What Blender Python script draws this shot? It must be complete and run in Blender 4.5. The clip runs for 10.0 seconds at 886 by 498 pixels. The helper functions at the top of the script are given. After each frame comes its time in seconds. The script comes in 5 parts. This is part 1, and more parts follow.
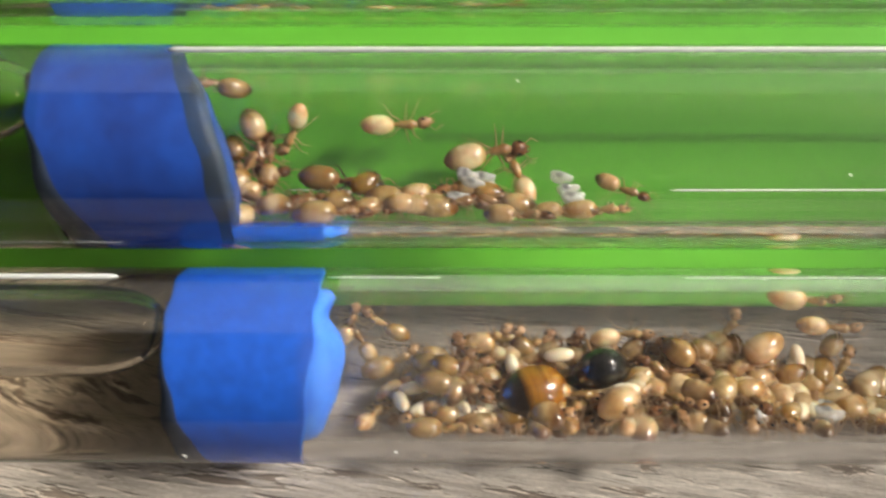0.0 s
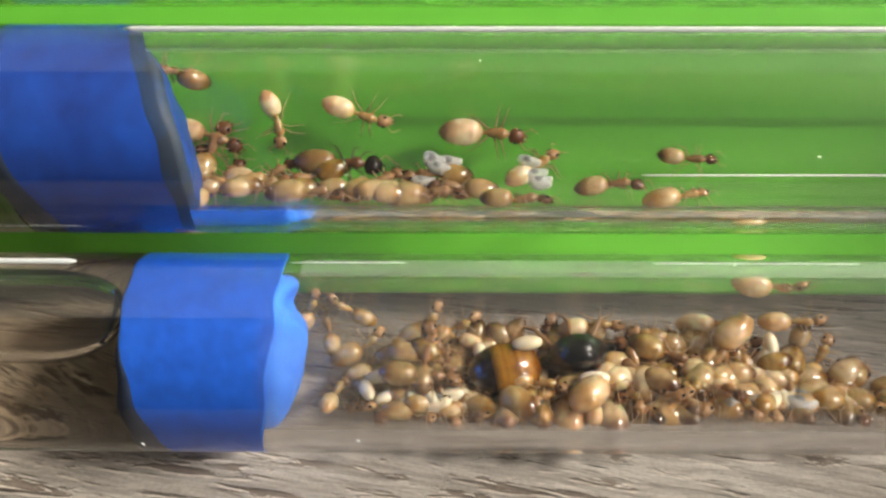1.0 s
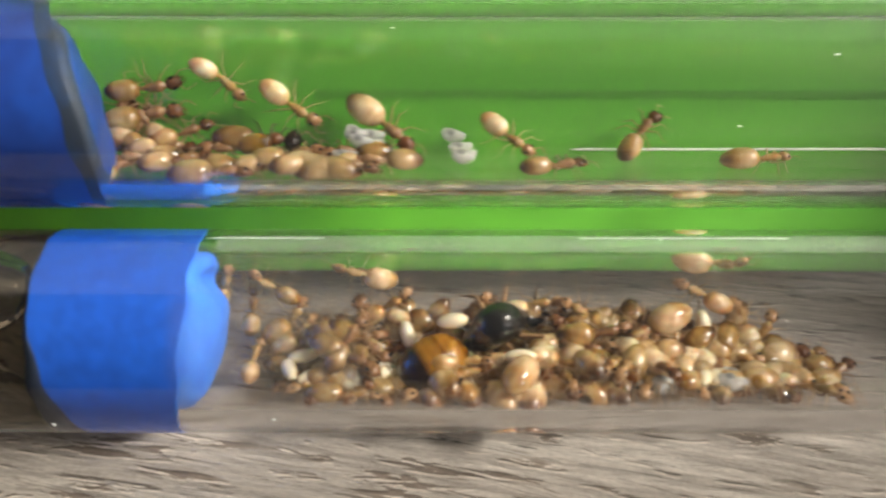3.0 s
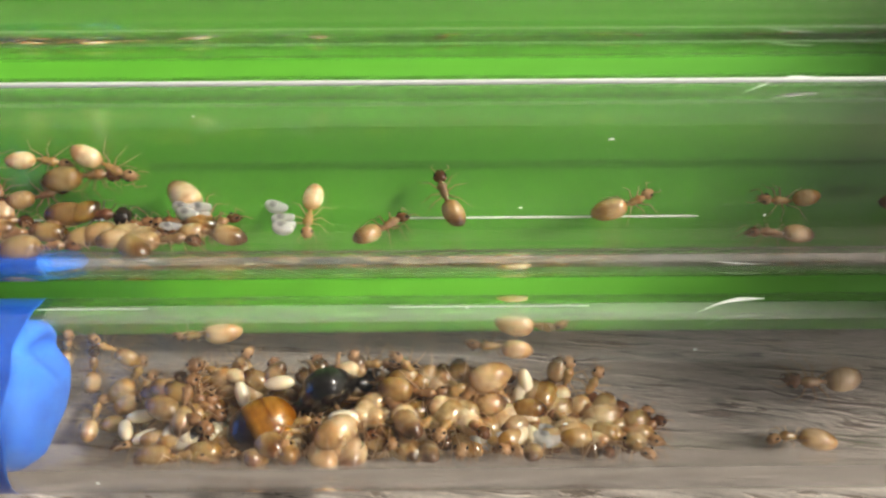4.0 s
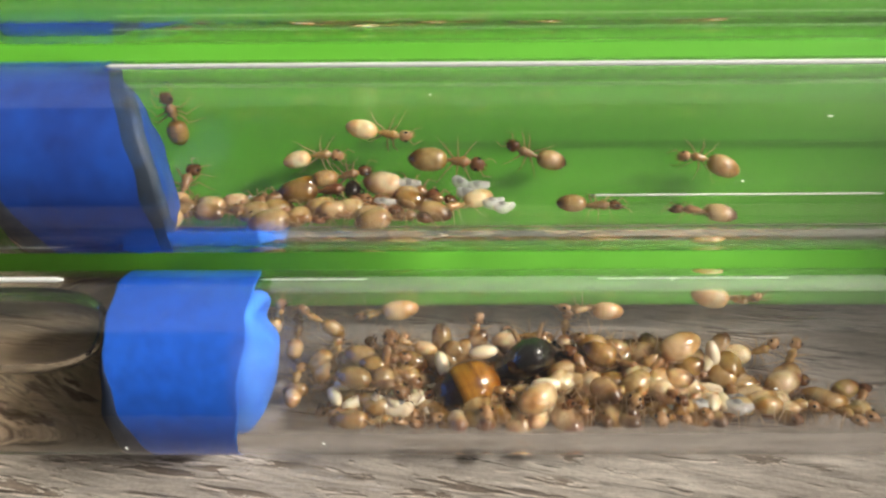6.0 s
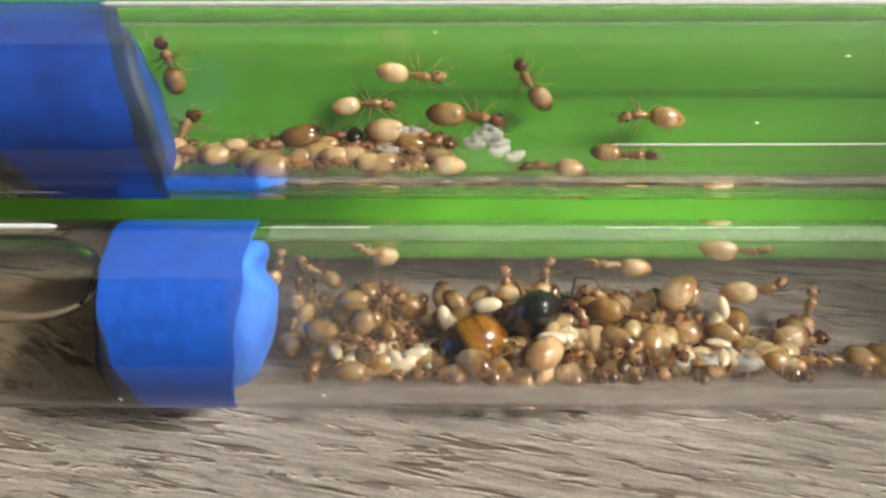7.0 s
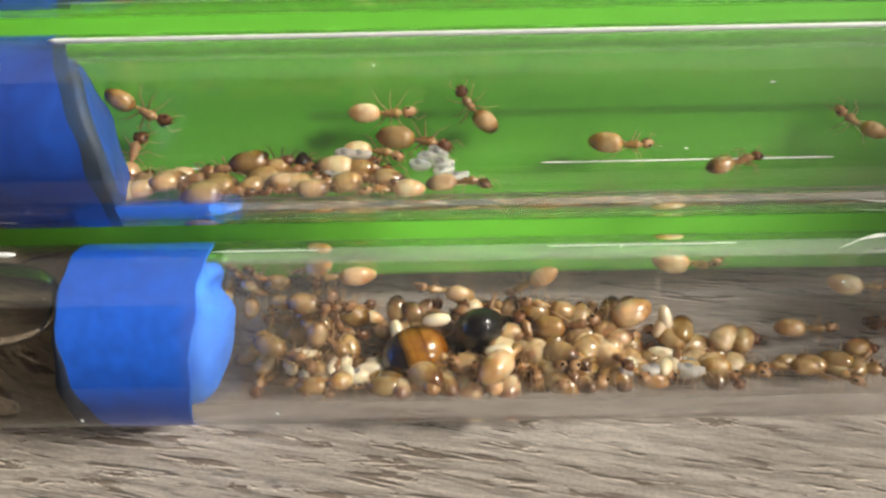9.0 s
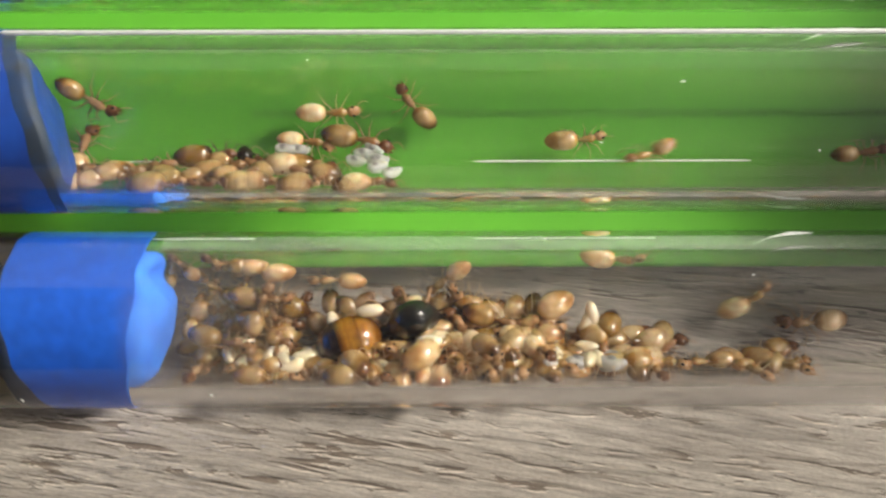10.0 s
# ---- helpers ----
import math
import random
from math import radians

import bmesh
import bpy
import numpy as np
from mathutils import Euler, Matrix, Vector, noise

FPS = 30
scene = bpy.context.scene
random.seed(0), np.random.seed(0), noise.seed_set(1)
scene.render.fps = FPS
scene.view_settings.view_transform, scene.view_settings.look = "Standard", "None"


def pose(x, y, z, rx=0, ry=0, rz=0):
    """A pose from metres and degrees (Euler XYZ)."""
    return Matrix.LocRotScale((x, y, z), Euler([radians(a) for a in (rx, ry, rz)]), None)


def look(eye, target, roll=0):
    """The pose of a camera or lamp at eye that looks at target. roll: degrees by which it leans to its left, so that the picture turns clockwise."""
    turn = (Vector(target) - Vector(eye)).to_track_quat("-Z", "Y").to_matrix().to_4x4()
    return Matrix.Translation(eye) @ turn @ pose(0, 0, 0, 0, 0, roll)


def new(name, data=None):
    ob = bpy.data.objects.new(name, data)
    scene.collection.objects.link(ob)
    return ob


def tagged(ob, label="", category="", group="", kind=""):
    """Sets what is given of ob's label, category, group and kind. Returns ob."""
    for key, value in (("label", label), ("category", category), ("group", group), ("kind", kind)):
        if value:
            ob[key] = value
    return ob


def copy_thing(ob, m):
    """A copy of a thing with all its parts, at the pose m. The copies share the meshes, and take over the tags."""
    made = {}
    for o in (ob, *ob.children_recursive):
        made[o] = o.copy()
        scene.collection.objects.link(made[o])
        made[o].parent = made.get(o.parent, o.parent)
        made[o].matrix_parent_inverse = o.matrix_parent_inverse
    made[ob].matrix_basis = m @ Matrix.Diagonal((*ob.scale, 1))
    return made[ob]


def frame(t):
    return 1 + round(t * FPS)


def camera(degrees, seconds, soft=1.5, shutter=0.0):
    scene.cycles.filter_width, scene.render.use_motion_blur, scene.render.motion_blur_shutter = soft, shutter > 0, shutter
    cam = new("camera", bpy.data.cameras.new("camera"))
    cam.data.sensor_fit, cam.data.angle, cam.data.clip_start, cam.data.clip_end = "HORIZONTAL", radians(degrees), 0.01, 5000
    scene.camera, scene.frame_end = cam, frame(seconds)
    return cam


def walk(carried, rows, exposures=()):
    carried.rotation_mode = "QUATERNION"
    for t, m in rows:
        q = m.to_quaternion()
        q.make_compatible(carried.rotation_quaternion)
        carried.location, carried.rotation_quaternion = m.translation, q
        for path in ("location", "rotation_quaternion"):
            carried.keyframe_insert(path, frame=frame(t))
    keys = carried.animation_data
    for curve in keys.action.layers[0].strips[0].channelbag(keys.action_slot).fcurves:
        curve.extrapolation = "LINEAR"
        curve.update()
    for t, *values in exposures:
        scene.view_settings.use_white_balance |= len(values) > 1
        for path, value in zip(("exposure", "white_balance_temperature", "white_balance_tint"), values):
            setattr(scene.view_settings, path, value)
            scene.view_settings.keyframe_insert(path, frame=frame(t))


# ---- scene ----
cam = camera(47.4, 10.0, soft=2.4, shutter=0.5)
walk(cam, [
    (0, pose(0.06610, -0.03389, 0.08436, 30.46, 0.27, 0.24)),
    (0.5, pose(0.06996, -0.03381, 0.08041, 30.58, 0.04, 0.26)),
    (1, pose(0.06899, -0.03420, 0.08241, 30.52, 0.31, 0.37)),
    (1.5, pose(0.07062, -0.03185, 0.08370, 29.60, 0.66, 0.30)),
    (2, pose(0.07112, -0.03176, 0.08172, 29.04, 0.47, 0.25)),
    (2.2, pose(0.07016, -0.03369, 0.08099, 29.63, 0.43, 0.16)),
    (3.3, pose(0.08125, -0.03453, 0.08000, 30.69, -0.12, 0.01)),
    (3.5, pose(0.08745, -0.03291, 0.08142, 31.46, 0.67, 0.31)),
    (4, pose(0.08883, -0.03182, 0.08615, 30.20, 0.15, -0.40)),
    (4.5, pose(0.08523, -0.03454, 0.08637, 31.50, 1.32, 0.24)),
    (5, pose(0.07564, -0.03554, 0.08672, 30.79, 0.48, 0.11)),
    (5.5, pose(0.07316, -0.03520, 0.08823, 30.22, 0.83, 0.14)),
    (5.7, pose(0.07347, -0.03552, 0.08878, 30.44, 1.15, 0.25)),
    (6.8, pose(0.07240, -0.03676, 0.08575, 29.85, 0.29, 0.37)),
    (7, pose(0.07270, -0.03800, 0.08469, 30.02, 0.71, 0.48)),
    (7.5, pose(0.07844, -0.03493, 0.08371, 29.25, 0.43, 0.34)),
    (8, pose(0.07786, -0.03794, 0.08052, 29.49, 0.17, 0.20)),
    (8.5, pose(0.07688, -0.03616, 0.09051, 29.05, 1.13, 0.07)),
    (9, pose(0.07691, -0.03529, 0.08926, 27.99, 1.06, -0.59)),
    (9.5, pose(0.07935, -0.03589, 0.09218, 28.01, 0.91, -0.50)),
    (10, pose(0.08168, -0.04101, 0.09031, 30.42, -0.04, -0.20)),
])

# ---- world, sun and exposure ----
SUN_HEIGHT, SUN_TURN = 45.0, 82.5
world = bpy.data.worlds.new("sky")
scene.world = world
world.use_nodes = True
wn = world.node_tree
sky = wn.nodes.new("ShaderNodeTexSky")
sky.sky_type = "NISHITA"
sky.sun_disc = False
sky.sun_elevation, sky.sun_rotation = radians(SUN_HEIGHT), radians(SUN_TURN)
sky.air_density, sky.dust_density, sky.ozone_density = 0.7, 6.0, 0.5
warmth = wn.nodes.new("ShaderNodeMixRGB")
warmth.blend_type = "MULTIPLY"
warmth.inputs[0].default_value = 1.0
warmth.inputs[2].default_value = (1.06, 0.99, 0.8, 1)
wn.links.new(sky.outputs[0], warmth.inputs[1])
wn.links.new(warmth.outputs[0], wn.nodes["Background"].inputs[0])
wn.nodes["Background"].inputs[1].default_value = 0.03

sun_data = bpy.data.lights.new("sun", "SUN")
sun_data.energy, sun_data.angle, sun_data.color = 3.25, radians(13), (0.98, 0.955, 0.86)
sun = new("sun", sun_data)
sun.matrix_world = look((0, 0, 1), Vector((0, 0, 1)) - Vector((
    math.sin(radians(SUN_TURN)) * math.cos(radians(SUN_HEIGHT)),
    math.cos(radians(SUN_TURN)) * math.cos(radians(SUN_HEIGHT)),
    math.sin(radians(SUN_HEIGHT)))))
# Unseen area lamp added to put small highlights on the ants.
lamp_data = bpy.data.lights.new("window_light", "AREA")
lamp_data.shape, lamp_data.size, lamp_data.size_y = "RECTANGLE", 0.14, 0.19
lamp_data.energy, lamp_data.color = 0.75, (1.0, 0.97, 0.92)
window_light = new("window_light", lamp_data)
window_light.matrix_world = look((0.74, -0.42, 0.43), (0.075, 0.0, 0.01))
scene.view_settings.exposure = 0.0

# ---- sizes in millimetres ----
MM = 0.001
RO, RI = 8.0, 6.25                # the test tubes, outside and inside
LEAN = radians(60)                # the camera's downward tilt; the slope axes are fitted to the view
S, K = math.sin(LEAN), math.cos(LEAN)


def slope(x, u, f):
    """Millimetres along the tubes, up the slope and into it, as metres in the world; from the front tube's axis."""
    return Vector((x, u * S + f * K, RO + u * K - f * S)) * MM


AXES = {1: (0.0, 0.0), 2: (17.43, -3.95), 3: (34.2, -7.75)}


def on_wall(tube, x, around, heading, lift=0.0, bank=0.0):
    """A pose for feet on the inside of a tube: x along it, degrees around from its back, heading from the tube's length."""
    u0, f0 = AXES[tube]
    a, h = radians(around), radians(heading)
    r = RI - lift
    foot = slope(x, u0 + r * math.sin(a), f0 + r * math.cos(a))
    flat = slope(0, 0, 0)
    up = (slope(0, -math.sin(a), -math.cos(a)) - flat).normalized()
    side = (slope(0, math.cos(a), -math.sin(a)) - flat).normalized()
    ahead = Vector((1, 0, 0)) * math.cos(h) + side * math.sin(h)
    m = Matrix.Identity(4)
    for i, axis in enumerate((ahead, up.cross(ahead), up)):
        m.col[i] = (*axis, 0)
    return Matrix.Translation(foot) @ m @ pose(0, 0, 0, bank, 0, 0)


# ---- materials ----
def material(name, color, rough=0.5, metal=0.0, **inputs):
    m = bpy.data.materials.new(name)
    m.use_nodes = True
    b = m.node_tree.nodes["Principled BSDF"]
    b.inputs["Base Color"].default_value = (*color, 1)
    b.inputs["Roughness"].default_value = rough
    b.inputs["Metallic"].default_value = metal
    for key, value in inputs.items():
        b.inputs[key.replace("_", " ")].default_value = value
    return m


def node(m, kind, **values):
    n = m.node_tree.nodes.new(kind)
    for key, value in values.items():
        n.inputs[key.replace("_", " ")].default_value = value
    return n


def wire(m, a, out, b, into):
    m.node_tree.links.new(a.outputs[out], b.inputs[into])


def shader(m):
    return m.node_tree.nodes["Principled BSDF"]


def mottled(m, dark, light, scale, stretch=(1, 1, 1), detail=6, low=0.35, high=0.65, bump=0.0, depth=0.0001, coords="Object"):
    """Colour between two tones by noise at real size, with relief from the same noise."""
    tc = node(m, "ShaderNodeTexCoord")
    mp = node(m, "ShaderNodeMapping", Scale=stretch)
    nz = node(m, "ShaderNodeTexNoise", Scale=scale, Detail=detail, Roughness=0.6)
    rp = m.node_tree.nodes.new("ShaderNodeValToRGB")
    rp.color_ramp.elements[0].position, rp.color_ramp.elements[1].position = low, high
    rp.color_ramp.elements[0].color, rp.color_ramp.elements[1].color = (*dark, 1), (*light, 1)
    wire(m, tc, coords, mp, "Vector")
    wire(m, mp, 0, nz, "Vector")
    wire(m, nz, "Fac", rp, "Fac")
    wire(m, rp, 0, shader(m), "Base Color")
    if bump:
        bp = node(m, "ShaderNodeBump", Strength=bump, Distance=depth)
        wire(m, nz, "Fac", bp, "Height")
        wire(m, bp, 0, shader(m), "Normal")
    return m


def ramp(m, low, high, first, last):
    r = m.node_tree.nodes.new("ShaderNodeValToRGB")
    r.color_ramp.elements[0].position, r.color_ramp.elements[1].position = low, high
    r.color_ramp.elements[0].color, r.color_ramp.elements[1].color = (*first, 1), (*last, 1)
    return r


def blend(m, kind, share=1.0):
    n = m.node_tree.nodes.new("ShaderNodeMixRGB")
    n.blend_type = kind
    n.inputs[0].default_value = share
    return n


def wood_material():
    """Grey-brown laminate with embossed grain: broad tone, fine streaks, thin dark furrows and painted lit edges."""
    m = material("weathered wood", (0.3, 0.26, 0.22), 0.55)
    tc = node(m, "ShaderNodeTexCoord")
    grain = node(m, "ShaderNodeMapping", Rotation=(0, 0, radians(9)))
    turn = node(m, "ShaderNodeMapping", Scale=(0.11, 1, 1))
    wire(m, tc, "Object", grain, "Vector")
    wire(m, grain, 0, turn, "Vector")
    wide = node(m, "ShaderNodeTexNoise", Scale=120, Detail=4, Roughness=0.6, Distortion=0.3)
    fine = node(m, "ShaderNodeTexNoise", Scale=2400, Detail=4, Roughness=0.7, Distortion=0.6)
    furrow = node(m, "ShaderNodeTexNoise", Scale=1050, Detail=5, Roughness=0.68, Distortion=0.9)
    patch = node(m, "ShaderNodeTexNoise", Scale=700, Detail=2, Roughness=0.5)
    speck = node(m, "ShaderNodeTexNoise", Scale=2600, Detail=3, Roughness=0.6)
    for n in (wide, fine, furrow, patch):
        wire(m, turn, 0, n, "Vector")
    wire(m, tc, "Object", speck, "Vector")
    base = ramp(m, 0.3, 0.7, (0.40, 0.345, 0.3), (0.56, 0.5, 0.44))
    wire(m, wide, "Fac", base, "Fac")
    streak = ramp(m, 0.3, 0.7, (0.68, 0.67, 0.66), (1.22, 1.22, 1.22))
    wire(m, fine, "Fac", streak, "Fac")
    mottle = ramp(m, 0.3, 0.7, (0.85, 0.84, 0.83), (1.1, 1.1, 1.1))
    wire(m, speck, "Fac", mottle, "Fac")
    where = ramp(m, 0.4, 0.5, (0, 0, 0), (1, 1, 1))
    wire(m, patch, "Fac", where, "Fac")
    lines = ramp(m, 0.55, 0.58, (1, 1, 1), (0.3, 0.27, 0.25))
    wire(m, furrow, "Fac", lines, "Fac")
    # Brighter copy of the furrows, shifted aside, paints light on their edges.
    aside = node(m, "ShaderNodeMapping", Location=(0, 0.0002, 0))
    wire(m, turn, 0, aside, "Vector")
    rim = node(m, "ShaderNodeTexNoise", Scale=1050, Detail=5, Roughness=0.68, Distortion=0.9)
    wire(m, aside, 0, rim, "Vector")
    lit_edge = ramp(m, 0.55, 0.585, (1, 1, 1), (1.7, 1.69, 1.67))
    wire(m, rim, "Fac", lit_edge, "Fac")
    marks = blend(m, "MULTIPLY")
    wire(m, lit_edge, 0, marks, 1)
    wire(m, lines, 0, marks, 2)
    toned = blend(m, "MULTIPLY")
    wire(m, base, 0, toned, 1)
    wire(m, streak, 0, toned, 2)
    specked = blend(m, "MULTIPLY")
    wire(m, toned, 0, specked, 1)
    wire(m, mottle, 0, specked, 2)
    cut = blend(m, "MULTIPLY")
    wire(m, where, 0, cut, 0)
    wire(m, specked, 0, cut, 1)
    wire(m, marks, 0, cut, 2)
    lengthwise = node(m, "ShaderNodeMapping", Scale=(0.07, 1, 1))
    wire(m, grain, 0, lengthwise, "Vector")
    crack = node(m, "ShaderNodeTexNoise", Scale=520, Detail=4, Roughness=0.6, Distortion=0.5)
    wire(m, lengthwise, 0, crack, "Vector")
    slit = m.node_tree.nodes.new("ShaderNodeValToRGB")
    e = slit.color_ramp.elements
    e[0].position, e[0].color = 0.0, (1, 1, 1, 1)
    e[1].position, e[1].color = 1.0, (1, 1, 1, 1)
    # The 1.35 stop paints a lit edge along each crack.
    for at, tone in ((0.475, 1.0), (0.49, 1.35), (0.5, 0.26), (0.51, 0.3), (0.525, 1.0)):
        e.new(at).color = (tone, tone, tone, 1)
    wire(m, crack, "Fac", slit, "Fac")
    spread = ramp(m, 0.46, 0.6, (0, 0, 0), (1, 1, 1))
    wire(m, wide, "Fac", spread, "Fac")
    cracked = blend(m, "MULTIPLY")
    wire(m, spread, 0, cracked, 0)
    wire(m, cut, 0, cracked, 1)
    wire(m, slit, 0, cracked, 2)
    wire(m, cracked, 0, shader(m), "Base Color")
    bp = node(m, "ShaderNodeBump", Strength=1.0, Distance=0.0006)
    wire(m, furrow, "Fac", bp, "Height")
    wire(m, bp, 0, shader(m), "Normal")
    return m


WOOD = wood_material()
GREEN = mottled(material("green plastic", (0.1, 0.36, 0.03), 0.42), (0.084, 0.32, 0.02), (0.127, 0.435, 0.032), 150, (0.03, 1, 1), 4, 0.3, 0.7, bump=0.05)
GREEN_SHADE = mottled(material("dark green shade streak", (0.06, 0.22, 0.015), 0.5), (0.058, 0.215, 0.014), (0.09, 0.3, 0.022), 150, (0.03, 1, 1), 4, 0.3, 0.7)
BLUE = mottled(material("blue foam", (0.01, 0.1, 0.6), 0.75), (0.002, 0.095, 0.56), (0.003, 0.125, 0.72), 700, bump=0.3, depth=0.0002)
# Paler foam for the end face, with light from the right painted in.
BLUE_LIT = mottled(material("lit blue foam", (0.03, 0.2, 0.85), 0.85), (0.02, 0.17, 0.8), (0.04, 0.25, 0.92), 600, bump=0.35, depth=0.0002)
# Darker foam for the second plug's body, with shade put into the colour.
BLUE_SHADED = mottled(material("shaded blue foam", (0.003, 0.06, 0.4), 0.6), (0.003, 0.035, 0.25), (0.004, 0.075, 0.46), 260, bump=0.3, depth=0.0002)
BLUE_WET = mottled(material("soaked blue foam", (0.02, 0.04, 0.12), 0.65), (0.025, 0.045, 0.10), (0.06, 0.085, 0.15), 500, bump=0.2)
BLUE_GREY = mottled(material("greyish damp foam", (0.03, 0.08, 0.22), 0.6), (0.022, 0.036, 0.06), (0.012, 0.05, 0.15), 420, low=0.42, high=0.68, bump=0.25)
BLUE_DAMP = mottled(material("damp blue foam", (0.006, 0.05, 0.26), 0.5), (0.004, 0.04, 0.22), (0.01, 0.065, 0.32), 600, bump=0.25)
CLEAR = material("clear tube plastic", (0.87, 0.86, 0.86), 0.0, Transmission_Weight=1.0, IOR=1.57)
CLEAR_FILM = node(CLEAR, "ShaderNodeMixShader")
film_dust = node(CLEAR, "ShaderNodeBsdfDiffuse", Color=(0.75, 0.74, 0.7, 1))
film_noise = node(CLEAR, "ShaderNodeTexNoise", Scale=160, Detail=6, Roughness=0.65)
film_share = node(CLEAR, "ShaderNodeMapRange", From_Min=0.3, From_Max=0.75, To_Min=0.001, To_Max=0.012)
film_space = node(CLEAR, "ShaderNodeTexCoord")
film_stretch = node(CLEAR, "ShaderNodeMapping", Scale=(0.25, 1, 1))
wire(CLEAR, film_space, "Object", film_stretch, "Vector")
wire(CLEAR, film_stretch, 0, film_noise, "Vector")
wire(CLEAR, film_noise, "Fac", film_share, "Value")
wire(CLEAR, film_share, 0, CLEAR_FILM, 0)
wire(CLEAR, shader(CLEAR), 0, CLEAR_FILM, 1)
wire(CLEAR, film_dust, 0, CLEAR_FILM, 2)
wire(CLEAR, CLEAR_FILM, 0, CLEAR.node_tree.nodes["Material Output"], 0)
# Brown tint that paints the dimness behind the water into its colour.
WATER = material("shade-tinted water", (0.68, 0.6, 0.49), 0.0, Transmission_Weight=1.0, IOR=1.44)
MENISCUS = material("air pocket surface", (1, 1, 1), 0.0, Transmission_Weight=1.0, IOR=1.36)
# Whitish see-through coat for the painted haze band.
HAZE_PAINT = material("painted haze", (0.8, 0.85, 0.74), 0.5, Alpha=0.14)
def fog_material():
    """Milky condensation that thins out unevenly towards its borders."""
    m = material("condensation", (0.34, 0.28, 0.2), 0.6)
    tc = node(m, "ShaderNodeTexCoord")
    cut = m.node_tree.nodes.new("ShaderNodeSeparateXYZ")
    wire(m, tc, "Generated", cut, 0)
    ends = m.node_tree.nodes.new("ShaderNodeValToRGB")
    e = ends.color_ramp.elements
    e[0].position, e[0].color = 0.0, (0, 0, 0, 1)
    e[1].position, e[1].color = 1.0, (0, 0, 0, 1)
    for at in (0.12, 0.5):
        e.new(at).color = (1, 1, 1, 1)
    wire(m, cut, "X", ends, "Fac")
    rims = m.node_tree.nodes.new("ShaderNodeValToRGB")
    e = rims.color_ramp.elements
    e[0].position, e[0].color = 0.0, (0, 0, 0, 1)
    e[1].position, e[1].color = 1.0, (0, 0, 0, 1)
    for at in (0.3, 0.7):
        e.new(at).color = (1, 1, 1, 1)
    wire(m, cut, "Z", rims, "Fac")
    noise_node = node(m, "ShaderNodeTexNoise", Scale=220, Detail=4, Roughness=0.6)
    wire(m, tc, "Object", noise_node, "Vector")
    share = node(m, "ShaderNodeMapRange", From_Min=0.3, From_Max=0.7, To_Min=0.06, To_Max=0.17)
    wire(m, noise_node, "Fac", share, "Value")
    both = blend(m, "MULTIPLY")
    wire(m, ends, 0, both, 1)
    wire(m, rims, 0, both, 2)
    all_three = blend(m, "MULTIPLY")
    wire(m, both, 0, all_three, 1)
    wire(m, share, 0, all_three, 2)
    wire(m, all_three, 0, shader(m), "Alpha")
    return m


FOG = fog_material()
VEIL = material("painted reflection", (0.8, 0.8, 0.76), 0.5, Alpha=0.022)
# White for the painted glints and the dust flecks.
GLINT_DUST_WHITE = mottled(material("white glints and dust", (0.8, 0.8, 0.76), 0.4), (0.86, 0.87, 0.83), (0.95, 0.95, 0.92), 900)


def banded(name, dark, mid, light, rough=0.15, tip=0.3, clear=0.25):
    """Colours of a gaster along its length: a darker tip, pale swollen rings with thin darker plates."""
    m = material(name, mid, rough, Subsurface_Weight=0.85, Subsurface_Radius=(0.0009, 0.0007, 0.0005), Subsurface_Scale=0.7, Coat_Weight=1.0, Coat_Roughness=0.165, Coat_IOR=1.9, Transmission_Weight=clear, IOR=1.36)
    tc = node(m, "ShaderNodeTexCoord")
    sp = m.node_tree.nodes.new("ShaderNodeSeparateXYZ")
    rp = m.node_tree.nodes.new("ShaderNodeValToRGB")
    e = rp.color_ramp.elements
    e[0].position, e[1].position = 0.0, 1.0
    e[0].color, e[1].color = (*dark, 1), (*mid, 1)
    edge = tuple(0.35 * n + 0.65 * p for n, p in zip(mid, light))
    for at, c in ((tip * 0.5, dark), (tip, mid), (tip + 0.16, light), (0.46, light), (0.5, edge), (0.54, light), (0.7, light), (0.74, edge), (0.78, light), (0.9, mid)):
        n = e.new(at)
        n.color = (*c, 1)
    nz = node(m, "ShaderNodeTexNoise", Scale=900, Detail=3)
    ri = m.node_tree.nodes.new("ShaderNodeObjectInfo")
    hsv = m.node_tree.nodes.new("ShaderNodeHueSaturation")
    mr = node(m, "ShaderNodeMapRange", To_Min=0.6, To_Max=1.25)
    mr_tint = node(m, "ShaderNodeMapRange", To_Min=1.22, To_Max=0.9)
    wire(m, ri, "Random", mr_tint, "Value")
    wire(m, mr_tint, 0, hsv, "Saturation")
    wire(m, ri, "Random", mr, "Value")
    wire(m, mr, 0, hsv, "Value")
    wire(m, tc, "Generated", sp, 0)
    wire(m, tc, "Object", nz, "Vector")
    wire(m, sp, "X", rp, "Fac")
    cloud = node(m, "ShaderNodeTexNoise", Scale=1100, Detail=2)
    wire(m, tc, "Object", cloud, "Vector")
    shade = ramp(m, 0.35, 0.65, (0.8, 0.73, 0.66), (1.12, 1.1, 1.08))
    wire(m, cloud, "Fac", shade, "Fac")
    veil = blend(m, "MULTIPLY")
    wire(m, rp, 0, veil, 1)
    wire(m, shade, 0, veil, 2)
    wire(m, veil, 0, hsv, "Color")
    wire(m, hsv, 0, shader(m), "Base Color")
    bp = node(m, "ShaderNodeBump", Strength=0.04, Distance=0.0001)
    wire(m, nz, "Fac", bp, "Height")
    wire(m, bp, 0, shader(m), "Normal")
    return m


